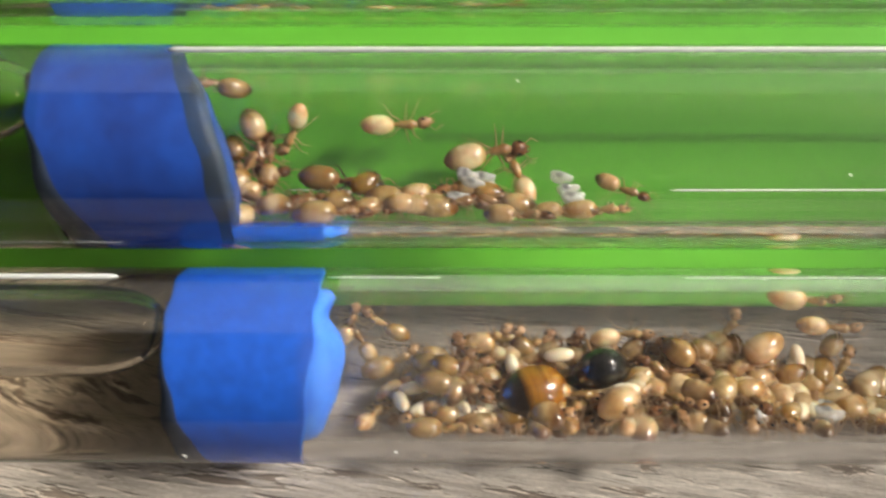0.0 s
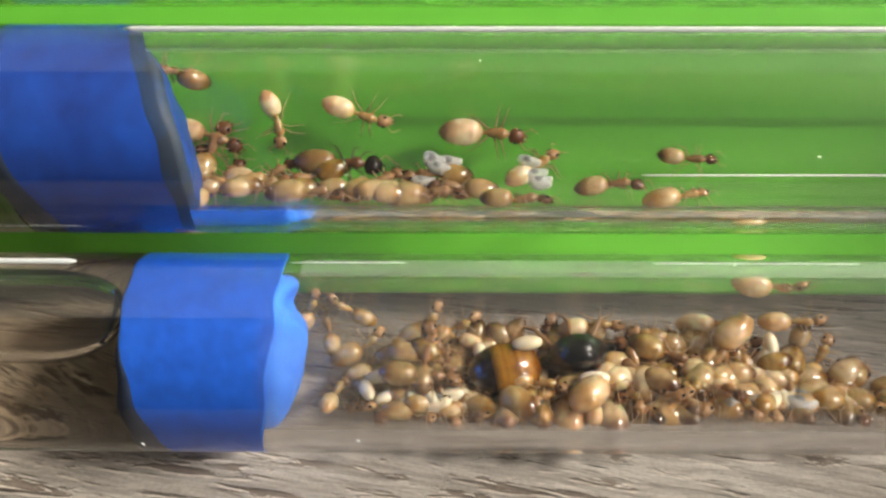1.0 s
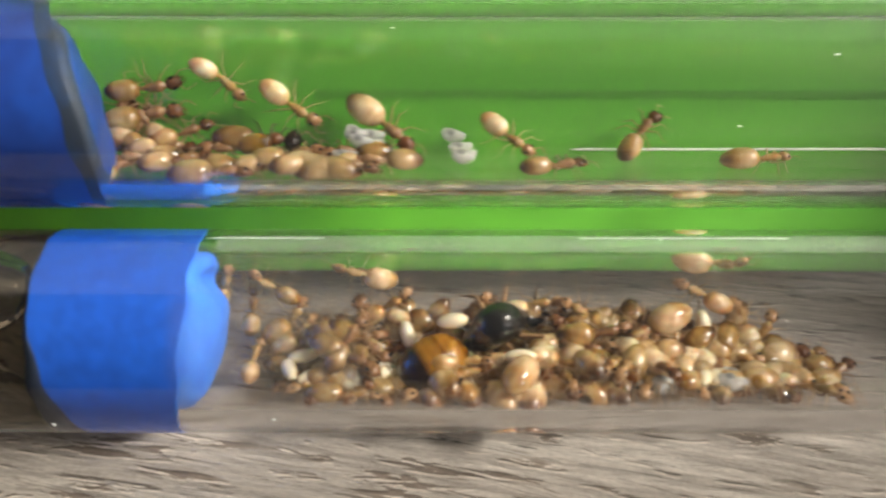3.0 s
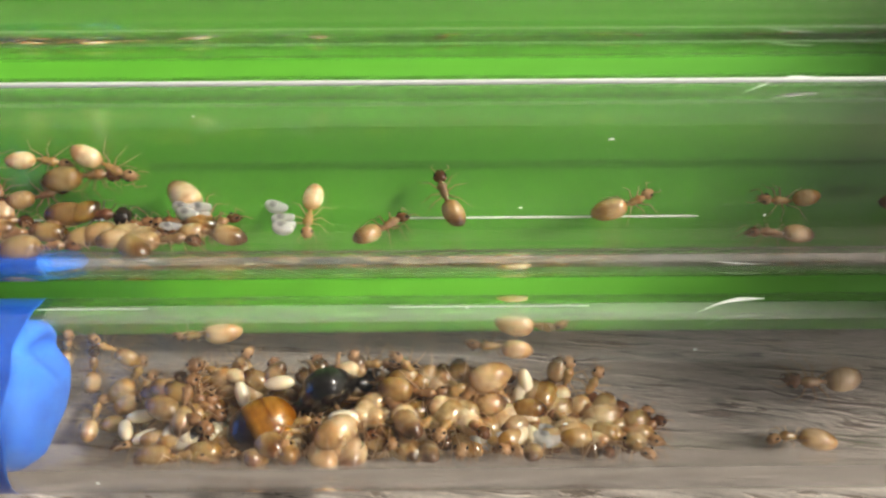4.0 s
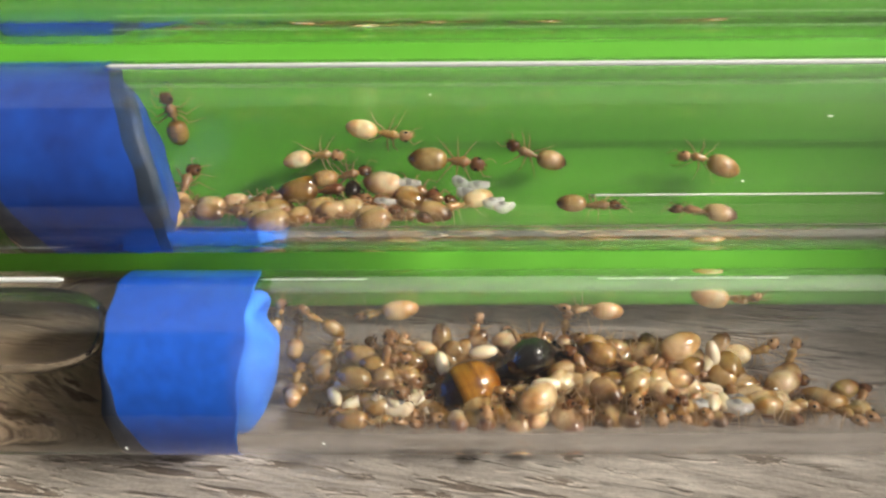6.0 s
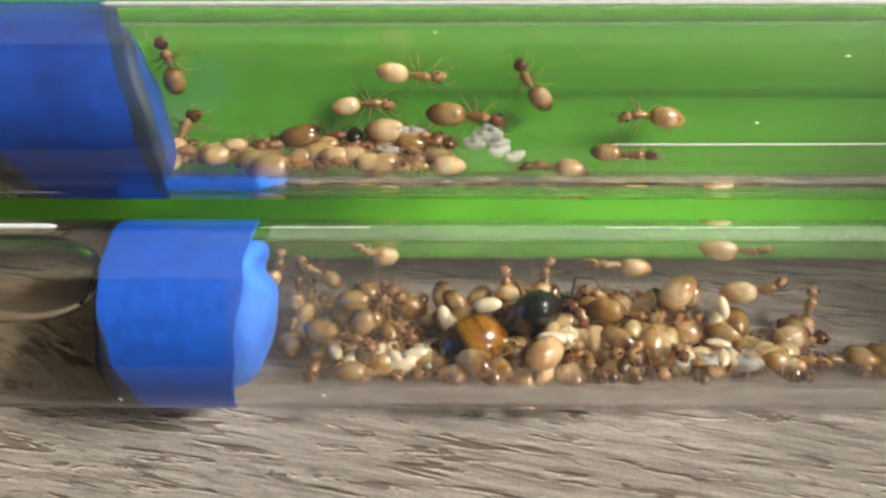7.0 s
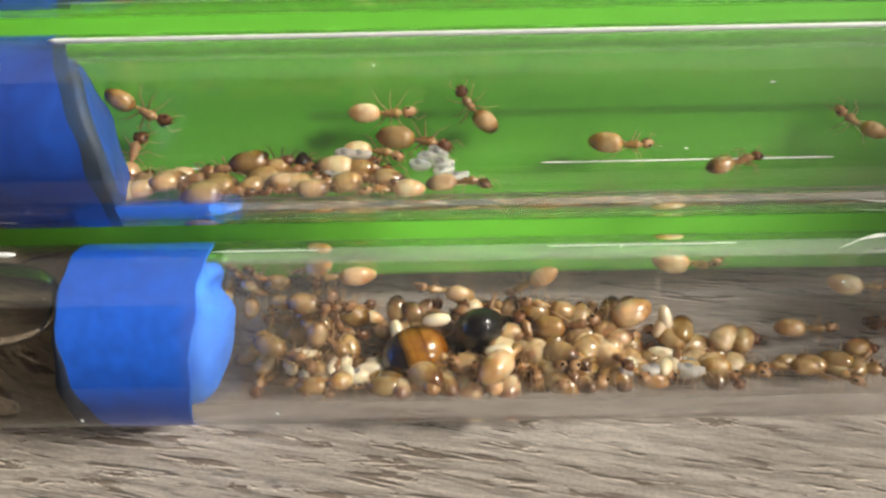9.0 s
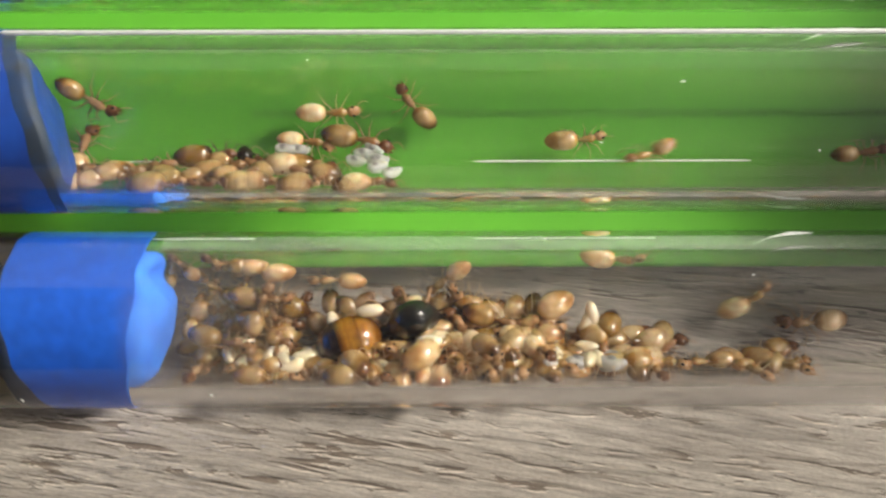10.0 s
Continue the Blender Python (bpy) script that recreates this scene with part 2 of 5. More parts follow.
GASTER = {
    "pale": banded("cream gaster", (0.62, 0.38, 0.17), (0.72, 0.45, 0.2), (0.88, 0.66, 0.4)),
    "brown": banded("tan gaster", (0.15, 0.07, 0.025), (0.42, 0.25, 0.105), (0.66, 0.47, 0.25)),
    "big": banded("honey gaster", (0.24, 0.1, 0.035), (0.53, 0.35, 0.16), (0.8, 0.61, 0.36)),
    "amber": banded("amber gaster", (0.18, 0.075, 0.024), (0.46, 0.265, 0.085), (0.74, 0.5, 0.22), clear=0.45),
    "deep": banded("deep brown gaster", (0.17, 0.08, 0.03), (0.4, 0.24, 0.1), (0.6, 0.42, 0.22), clear=0.4),
    "major": banded("dull tan gaster", (0.12, 0.05, 0.018), (0.28, 0.15, 0.06), (0.4, 0.25, 0.11)),
}
SKIN = {
    "pale": mottled(material("amber thorax", (0.5, 0.27, 0.1), 0.25, Transmission_Weight=0.2, IOR=1.36, Subsurface_Weight=0.6, Subsurface_Radius=(0.0008, 0.0005, 0.0003), Subsurface_Scale=0.6, Coat_Weight=1.0, Coat_Roughness=0.2), (0.42, 0.24, 0.08), (0.6, 0.4, 0.17), 1200, bump=0.1),
    "brown": mottled(material("brown thorax", (0.2, 0.08, 0.03), 0.25, Transmission_Weight=0.2, IOR=1.36, Subsurface_Weight=0.6, Subsurface_Radius=(0.0008, 0.0005, 0.0003), Subsurface_Scale=0.6, Coat_Weight=1.0, Coat_Roughness=0.2), (0.28, 0.145, 0.06), (0.46, 0.27, 0.13), 1200, bump=0.1),
    "big": mottled(material("orange thorax", (0.4, 0.19, 0.06), 0.25, Transmission_Weight=0.2, IOR=1.36, Subsurface_Weight=0.6, Subsurface_Radius=(0.0008, 0.0005, 0.0003), Subsurface_Scale=0.6, Coat_Weight=1.0, Coat_Roughness=0.2), (0.34, 0.17, 0.065), (0.5, 0.29, 0.13), 1200, bump=0.1),
    "amber": mottled(material("dull brown thorax", (0.2, 0.09, 0.035), 0.25, Transmission_Weight=0.2, IOR=1.36, Subsurface_Weight=0.6, Subsurface_Radius=(0.0008, 0.0005, 0.0003), Subsurface_Scale=0.6, Coat_Weight=1.0, Coat_Roughness=0.2), (0.26, 0.125, 0.05), (0.42, 0.235, 0.11), 1200, bump=0.1),
    "major": mottled(material("dark thorax", (0.16, 0.06, 0.02), 0.32), (0.11, 0.035, 0.012), (0.2, 0.075, 0.025), 1200, bump=0.1),
}
SKIN["deep"] = SKIN["amber"]
HEAD = {
    "pale": mottled(material("light brown head", (0.38, 0.2, 0.09), 0.25), (0.28, 0.13, 0.05), (0.46, 0.27, 0.13), 1000),
    "brown": mottled(material("brown head", (0.12, 0.045, 0.015), 0.25), (0.07, 0.025, 0.008), (0.16, 0.06, 0.02), 1000),
    "big": mottled(material("red brown head", (0.16, 0.06, 0.02), 0.25), (0.1, 0.035, 0.012), (0.2, 0.08, 0.03), 1000),
    "amber": mottled(material("dull brown head", (0.16, 0.065, 0.025), 0.25), (0.17, 0.075, 0.03), (0.32, 0.16, 0.07), 1000),
    "major": mottled(material("blackish head", (0.02, 0.01, 0.006), 0.2), (0.012, 0.006, 0.004), (0.035, 0.016, 0.008), 1000),
}
HEAD["deep"] = HEAD["amber"]
LIMB = material("leg chitin", (0.32, 0.175, 0.075), 0.3, Transmission_Weight=0.3, IOR=1.36)
LIMB_PALE = material("pale leg chitin", (0.5, 0.31, 0.15), 0.3, Transmission_Weight=0.5, IOR=1.36)
LIMB_DARK = material("dark leg chitin", (0.06, 0.028, 0.012), 0.35)
EYE = material("black eye", (0.006, 0.005, 0.005), 0.15)
QUEEN_BLACK = mottled(material("black queen chitin", (0.006, 0.005, 0.005), 0.13, Coat_Weight=1.0, Coat_Roughness=0.18, Coat_IOR=1.7), (0.003, 0.0025, 0.0025), (0.009, 0.006, 0.005), 700, bump=0.15)
QUEEN_GASTER = banded("amber queen gaster", (0.03, 0.01, 0.004), (0.25, 0.1, 0.018), (0.52, 0.26, 0.055), 0.14, 0.66, clear=0.15)
LARVA = mottled(material("larva skin", (0.75, 0.72, 0.64), 0.3, Subsurface_Weight=0.4, Subsurface_Radius=(0.001, 0.0009, 0.0007), Subsurface_Scale=0.6, Alpha=0.48, Coat_Weight=0.8, Coat_Roughness=0.08), (0.68, 0.65, 0.6), (0.88, 0.86, 0.82), 900)
PUPA = mottled(material("pupa skin", (0.8, 0.65, 0.48), 0.3, Coat_Weight=1.0, Coat_Roughness=0.2, Coat_IOR=1.8, Subsurface_Weight=0.3, Subsurface_Radius=(0.001, 0.0007, 0.0004), Subsurface_Scale=0.6), (0.74, 0.59, 0.38), (0.92, 0.82, 0.6), 700)
GUT = material("dark larva gut", (0.2, 0.19, 0.18), 0.5)


# ---- mesh helpers ----
def link(name, bm, mat, parent=None, label="", smooth=True):
    """One mesh object out of a bmesh in millimetres."""
    bm.transform(Matrix.Scale(MM, 4))
    bmesh.ops.recalc_face_normals(bm, faces=bm.faces)
    me = bpy.data.meshes.new(name)
    bm.to_mesh(me)
    bm.free()
    me.materials.append(mat)
    if smooth:
        me.polygons.foreach_set("use_smooth", [True] * len(me.polygons))
    ob = new(name, me)
    if parent:
        ob.parent = parent
    if label:
        ob["label"] = label
    return ob


def part(name, bm, mat, parent, label="", smooth=True):
    return link(name, bm, mat, parent, label, smooth)


def rings(profile, sides=20, caps=True):
    """A body turned round x: rows of (x, radius across, radius up, offset up)."""
    bm = bmesh.new()
    loops = []
    for x, ry, rz, dz in profile:
        loop = []
        for i in range(sides):
            a = 2 * math.pi * i / sides
            loop.append(bm.verts.new((x, ry * math.cos(a), dz + rz * math.sin(a))))
        loops.append(loop)
    for a, b in zip(loops, loops[1:]):
        for i in range(sides):
            bm.faces.new((a[i], a[(i + 1) % sides], b[(i + 1) % sides], b[i]))
    if caps:
        bm.faces.new(loops[0])
        bm.faces.new(loops[-1])
    return bm


def egg(cx, half, ry, rz, cz, blunt=0.0, steps=11, sides=18):
    """An egg-shaped body; blunt moves its widest part forward."""
    rows = []
    for i in range(steps + 1):
        a = math.pi * (0.02 + 0.96 * i / steps)
        w = math.sin(a) ** 0.85
        c = -math.cos(a)
        rows.append((cx + half * c, ry * w * (1 + blunt * c), rz * w * (1 + blunt * c), cz))
    return rings(rows, sides)


def gaster_mesh(cx, half, r, cz, blunt):
    """An egg with shallow grooves where its plates overlap."""
    rows = []
    for i in range(25):
        a = math.pi * (0.02 + 0.96 * i / 24)
        c = -math.cos(a)
        w = math.sin(a) ** (0.85 if c > 0 else 0.85 + 0.3 * c * c) * (1 + blunt * c)
        for at in (-0.5, -0.05, 0.42):
            w *= 1 - 0.01 * math.exp(-((c - at) / 0.05) ** 2)
        rows.append((cx + half * c, r * w, r * 0.98 * w, cz))
    return rings(rows, 18)


def rod(points, radii, sides=6):
    """A tapered rod through points."""
    bm = bmesh.new()
    loops = []
    pts = [Vector(p) for p in points]
    for i, p in enumerate(pts):
        d = (pts[min(i + 1, len(pts) - 1)] - pts[max(i - 1, 0)]).normalized()
        a = d.orthogonal().normalized()
        b = d.cross(a)
        loops.append([bm.verts.new(p + radii[i] * (a * math.cos(2 * math.pi * j / sides) + b * math.sin(2 * math.pi * j / sides))) for j in range(sides)])
    for a, b in zip(loops, loops[1:]):
        twist = min(range(sides), key=lambda s: sum((a[j].co - b[(j + s) % sides].co).length for j in range(sides)))
        for j in range(sides):
            bm.faces.new((a[j], a[(j + 1) % sides], b[(j + 1 + twist) % sides], b[(j + twist) % sides]))
    bm.faces.new(loops[0])
    bm.faces.new(loops[-1])
    return bm


def join(*many):
    out = bmesh.new()
    for bm in many:
        me = bpy.data.meshes.new("piece")
        bm.to_mesh(me)
        bm.free()
        out.from_mesh(me)
        bpy.data.meshes.remove(me)
    return out


# ---- the table ----
def table():
    bm = bmesh.new()
    bmesh.ops.create_cube(bm, size=1)
    bm.transform(Matrix.Translation((75, 150, -14)) @ Matrix.Diagonal((1600, 1000, 28, 1)))
    bmesh.ops.bevel(bm, geom=bm.edges[:], offset=3, segments=3, affect="EDGES")
    ob = link("tabletop", bm, WOOD, smooth=False)
    tagged(ob, "grey-brown weathered wooden tabletop with streaky grain", "table", kind="structure")


table()


# ---- the green stand ----
PLATE_TILT = math.atan2(3.95, 17.43)


def along_plate(s, d):
    """Up the plate from the front tube's foot, and out behind the plate's face."""
    c, n = math.cos(PLATE_TILT), math.sin(PLATE_TILT)
    return (c * s + n * (RO + d), -n * s + c * (RO + d))


def stand():
    root = new("tube_stand")
    tagged(root, "bright green plastic stand with a sloping plate under the tubes", "stand")
    corners = [along_plate(4.5, 0.05), along_plate(70, 0.05), along_plate(70, 3.0), along_plate(4.5, 3.0)]
    bm = bmesh.new()
    ends = [[bm.verts.new(slope(x, u, f) / MM) for u, f in corners] for x in (-45, 165)]
    for i in range(4):
        bm.faces.new((ends[0][i], ends[0][(i + 1) % 4], ends[1][(i + 1) % 4], ends[1][i]))
    bm.faces.new(ends[0])
    bm.faces.new(ends[1])
    bmesh.ops.bevel(bm, geom=bm.edges[:], offset=0.5, segments=2, affect="EDGES")
    part("plate", bm, GREEN, root, smooth=False)
    # Thin darker strip that paints a streak of shade on the plate.
    bm = bmesh.new()
    edge = [along_plate(s, d) for s, d in ((17.6, 0.06), (18.4, 0.06), (18.4, -0.01), (17.6, -0.01))]
    ends = [[bm.verts.new(slope(x, u, f) / MM) for u, f in edge] for x in (64, 164.5)]
    for i in range(4):
        bm.faces.new((ends[0][i], ends[0][(i + 1) % 4], ends[1][(i + 1) % 4], ends[1][i]))
    bm.faces.new(ends[0])
    bm.faces.new(ends[1])
    part("seam", bm, GREEN_SHADE, root, "darker green shade streak painted along the plate", smooth=False)
    # Unseen back panel, added to keep light out from under the plate.
    foot, crest = slope(0, *along_plate(70, 0.0)) / MM, slope(0, *along_plate(70, 3.0)) / MM
    bm = bmesh.new()
    bmesh.ops.create_cube(bm, size=1)
    bm.transform(Matrix.Translation((60, crest.y + 1.6, foot.z / 2)) @ Matrix.Diagonal((210, 3, foot.z, 1)))
    bmesh.ops.bevel(bm, geom=bm.edges[:], offset=0.5, segments=2, affect="EDGES")
    part("back_panel", bm, GREEN, root, smooth=False)
    # Unseen side panels, added to hold the plate and block light under it.
    low, low_back = slope(0, *along_plate(5.5, 3.02)) / MM, slope(0, *along_plate(69, 3.02)) / MM
    for x in (-45, 161):
        bm = bmesh.new()
        shape = [(low.y, low.z), (low.y, 0.0), (low_back.y, 0.0), (low_back.y, low_back.z)]
        sides = [[bm.verts.new((xx, y, z)) for y, z in shape] for xx in (x, x + 3)]
        for i in range(4):
            j = (i + 1) % 4
            bm.faces.new((sides[0][i], sides[0][j], sides[1][j], sides[1][i]))
        bm.faces.new(sides[0])
        bm.faces.new(sides[1])
        part("side_panel", bm, GREEN, root, smooth=False)
    # Unseen wall added to darken the tubes and table at the right.
    bm = bmesh.new()
    bmesh.ops.create_cube(bm, size=1)
    bm.transform(Matrix.Translation((168, 35, 34)) @ Matrix.Diagonal((4, 62, 68, 1)))
    bmesh.ops.bevel(bm, geom=bm.edges[:], offset=0.8, segments=2, affect="EDGES")
    part("end_wall", bm, GREEN, root, smooth=False)


stand()


# ---- the test tubes ----
def axis_pose(tube):
    u0, f0 = AXES[tube]
    return Matrix.Translation(slope(0, u0, f0)) @ pose(0, 0, 0, -60, 0, 0)


def tube_wall(x0, x1, wet, sides=96):
    """A hollow tube with a round closed end at x0 and a rim at x1, filled as far as wet."""
    rows = []
    for i in range(9):
        a = math.pi / 2 * i / 8
        rows.append((x0 + RO - RO * math.cos(a), RO * math.sin(a)))
    rows += [(x0 + RO + 0.3, RO), (x0 + RO + 1, RO), (x1 - 2, RO), (x1 - 1, RO), (x1 - 0.4, RO), (x1, RO - 0.3)]
    rows += [(x1, RI + 0.3), (x1 - 0.4, RI), (x1 - 1, RI), (x1 - 2, RI)]
    if wet:
        rows += [(wet + 0.4, RI), (wet + 0.05, RI), (wet, RI - 0.1), (wet, RI * 0.5), (wet, 0.0)]
        at = next(i for i, row in enumerate(rows) if row[0] == x1 - 2)
        rows[at:at] = [(wet - 0.02, RO), (wet + 0.02, RO)]
    else:
        rows += [(x0 + RO + 1, RI), (x0 + RO + 0.3, RI)]
        for i in range(9):
            a = math.pi / 2 * (1 - i / 8)
            rows.append((x0 + RO - RI * math.cos(a), RI * math.sin(a)))
    bm = bmesh.new()
    loops = []
    for x, r in rows:
        if r < 1e-6:
            loops.append([bm.verts.new((x, 0, 0))] * sides)
        else:
            loops.append([bm.verts.new((x, r * math.cos(2 * math.pi * i / sides), r * math.sin(2 * math.pi * i / sides))) for i in range(sides)])
    for a, b in zip(loops, loops[1:]):
        for i in range(sides):
            j = (i + 1) % sides
            face = [v for k, v in enumerate((a[i], a[j], b[j], b[i])) if v not in (a[i], a[j], b[j], b[i])[:k]]
            bm.faces.new(face)
    return bm


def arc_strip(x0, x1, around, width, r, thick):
    """A thin strip along the tube's wall."""
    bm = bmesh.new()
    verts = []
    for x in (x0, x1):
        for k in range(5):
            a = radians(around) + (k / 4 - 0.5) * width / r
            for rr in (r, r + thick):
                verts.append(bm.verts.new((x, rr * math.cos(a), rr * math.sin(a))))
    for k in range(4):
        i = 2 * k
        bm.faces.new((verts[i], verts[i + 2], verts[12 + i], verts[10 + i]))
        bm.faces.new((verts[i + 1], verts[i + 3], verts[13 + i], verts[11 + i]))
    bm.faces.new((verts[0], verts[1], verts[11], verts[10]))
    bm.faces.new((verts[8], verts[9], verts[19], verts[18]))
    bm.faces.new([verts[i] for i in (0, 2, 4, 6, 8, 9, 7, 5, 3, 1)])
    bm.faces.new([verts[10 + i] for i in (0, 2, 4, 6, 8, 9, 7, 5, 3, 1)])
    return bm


def film_patch(x0, x1, around, width, r=RO + 0.03):
    """A thin skin on the tube's outside, from x0 to x1 and so many degrees wide."""
    bm = bmesh.new()
    skins = []
    for rr in (r, r + 0.01):
        skins.append([[bm.verts.new((x0 + (x1 - x0) * i / 6, rr * math.cos(a), rr * math.sin(a))) for i in range(7)]
                      for a in (radians(around + width * (k / 24 - 0.5)) for k in range(25))])
    for skin in skins:
        for a, b in zip(skin, skin[1:]):
            for i in range(6):
                bm.faces.new((a[i], a[i + 1], b[i + 1], b[i]))
    return bm


def test_tube(tube, x0, x1, label, glint_lines=(), haze=None, scuff=0.0, drop=119, wet=0.0, fogs=(), veils=()):
    root = new("test_tube")
    tagged(root, label, "test tube", group="test tubes on the stand")
    wall = part("wall", tube_wall(x0, x1, wet), CLEAR, root)
    if wet:
        wall.data.materials.append(WATER)
        wall.data.polygons.foreach_set("material_index", [int(p.center.x < wet * MM) for p in wall.data.polygons])
    # Faint pale patches that paint the surroundings' reflection on the upper wall.
    for a, b, around, width in veils:
        veil = part("moisture_film", film_patch(a, b, around, width, RO + 0.012), VEIL, root, "faint whitish painted reflection")
        veil.visible_shadow = False
    for a, b, around, width in fogs:
        fog = part("condensation", film_patch(a, b, around, width), FOG, root, "thin milky condensation")
        fog.visible_shadow = False
    wall.visible_shadow = False
    # White rods painting the bright highlight lines along the tube.
    for a, b, around, width in glint_lines:
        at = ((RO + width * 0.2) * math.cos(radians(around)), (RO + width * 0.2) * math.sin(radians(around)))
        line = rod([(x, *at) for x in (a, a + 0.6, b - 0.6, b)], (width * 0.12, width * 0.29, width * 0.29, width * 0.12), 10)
        part("moulded_line", line, GLINT_DUST_WHITE, root, "thin white line painted as a highlight")
    # Pale strip that paints reflected haze onto the tube's wall.
    if haze:
        a, b, around, width = haze
        band = part("frosted_band", arc_strip(a, b, around, width, RO + 0.005, 0.01), HAZE_PAINT, root, "pale band painted for haze on the wall")
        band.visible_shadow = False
    # White curved rod painting a glint on the tube's wall.
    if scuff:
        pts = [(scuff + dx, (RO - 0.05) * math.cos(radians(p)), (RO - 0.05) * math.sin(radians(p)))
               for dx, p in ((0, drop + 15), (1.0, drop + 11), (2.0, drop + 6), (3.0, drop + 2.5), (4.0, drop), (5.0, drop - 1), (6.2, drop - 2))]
        mark = part("scuff", rod(pts, (0.02, 0.05, 0.08, 0.16, 0.24, 0.18, 0.05), 8), GLINT_DUST_WHITE, root, "bright curved painted glint")
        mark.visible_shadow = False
    root.matrix_world = axis_pose(tube)
    return root


# In a tube's own space y points into the slope and z up it.
test_tube(1, 0, 150, "clear plastic test tube with water, a blue plug and crowded ants",
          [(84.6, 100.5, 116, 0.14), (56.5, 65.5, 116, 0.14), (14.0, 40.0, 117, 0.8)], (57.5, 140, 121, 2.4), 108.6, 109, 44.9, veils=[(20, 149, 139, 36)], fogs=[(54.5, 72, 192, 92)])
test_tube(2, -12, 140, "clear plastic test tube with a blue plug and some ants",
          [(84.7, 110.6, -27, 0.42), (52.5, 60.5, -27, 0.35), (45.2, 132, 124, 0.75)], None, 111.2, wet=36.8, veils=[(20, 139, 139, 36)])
test_tube(3, -14, 138, "clear plastic test tube with a blue plug, highest on the stand", veils=[(-10, 137, 139, 36)])


# ---- the blue plugs ----
def turned(rows, skew, slant, mid, seed, notch=None, sides=96, close=True):
    """A plug's surface from rows of (x, share of the bore's radius)."""
    bm = bmesh.new()
    r = RI + 0.03
    loops = []
    for x, k, *wedge in rows:
        loop = []
        for i in range(sides):
            a = 2 * math.pi * i / sides
            cy, cz = math.cos(a), math.sin(a)
            w = noise.noise(Vector((x * 0.5, cy * 2.0 * k, cz * 2.0 * k + seed * 7)))
            rr = r * k
            xx = x + (skew * cz + slant * cy) * k * min(1.0, max(0.0, (x - mid) / 4)) + 0.3 * skew * cz * k * (x < mid) + 0.4 * w
            if wedge:
                xx += wedge[0] * max(0.04, 0.25 - cz)
            if x < mid - 3:
                xx += 2.5 * k * max(0.0, -cz - 0.5) ** 1.5
            if notch and x > mid + 1:
                ramp = min(1.0, (x - mid - 1) / 5.0) ** 2
                d = math.hypot(rr * cz - notch[0], (rr * cy - notch[1]) * 0.3)
                xx -= ramp * notch[2] * math.exp(-(d / notch[3]) ** 2)
            loop.append(bm.verts.new((xx, rr * cy, rr * cz)))
        loops.append(loop)
    for a, b in zip(loops, loops[1:]):
        for i in range(sides):
            j = (i + 1) % sides
            bm.faces.new((a[i], a[j], b[j], b[i]))
    bmesh.ops.remove_doubles(bm, verts=bm.verts[:], dist=1e-4)
    return bm


def plug(tube, x0, x1, dome, skew, slant, label, wet_left=0.0, wet_face=False, notch=None):
    root = new("foam_plug")
    tagged(root, label, "plug", group="blue plugs in the tubes")
    mid = (x0 + x1) / 2
    left = [(x0 + 1.6, 0.0), (x0 + 1.0, 0.45), (x0 + 0.4, 0.8), (x0, 1.0)]
    if wet_left:
        left += [(x0, 1.0, wet_left)]
    trunk = [(x0, 1.0, wet_left)] + [(mid + (x1 - mid) * i / 6, 1.0) for i in range(7)]
    end = []
    for i in range(9):
        a = math.pi / 2 * i / 8
        end.append((x1 + dome * math.sin(a), math.cos(a) ** 0.75 if i < 8 else 0.0))
    if wet_left:
        part("wet_end", turned(left, skew, slant, mid, tube, notch), BLUE_WET, root, "dark water-soaked end")
    body = trunk if wet_left else left + trunk[1:]
    if wet_face:
        part("foam", turned(body[:-1], skew, slant, mid, tube, notch), BLUE_SHADED, root)
        part("damp_ring", turned(body[-2:] + end[1:4], skew, slant, mid, tube, notch), BLUE_GREY, root, "greyish damp ring")
        part("end_face", turned(end[3:], skew, slant, mid, tube, notch), BLUE_DAMP, root, "damp darker end face")
    else:
        part("foam", turned(body, skew, slant, mid, tube, notch), BLUE, root)
        part("end_face", turned(body[-1:] + end[1:], skew, slant, mid, tube, notch), BLUE_LIT, root, "paler end face, painted as lit")
    root.matrix_world = axis_pose(tube)
    return root


plug(1, 44.1, 54.9, 2.6, 0.75, -0.6, "bright blue foam plug wedged in the tube, its end nibbled", 1.7, False, (3.7, -0.5, 2.4, 1.1))
plug(2, 35.7, 47.3, 1.5, -2.0, -1.2, "bright blue foam plug, dark and damp at both ends", 1.9, True)
plug(3, 8.0, 23.0, 0.9, 0.0, 0.5, "bright blue foam plug in the highest tube")


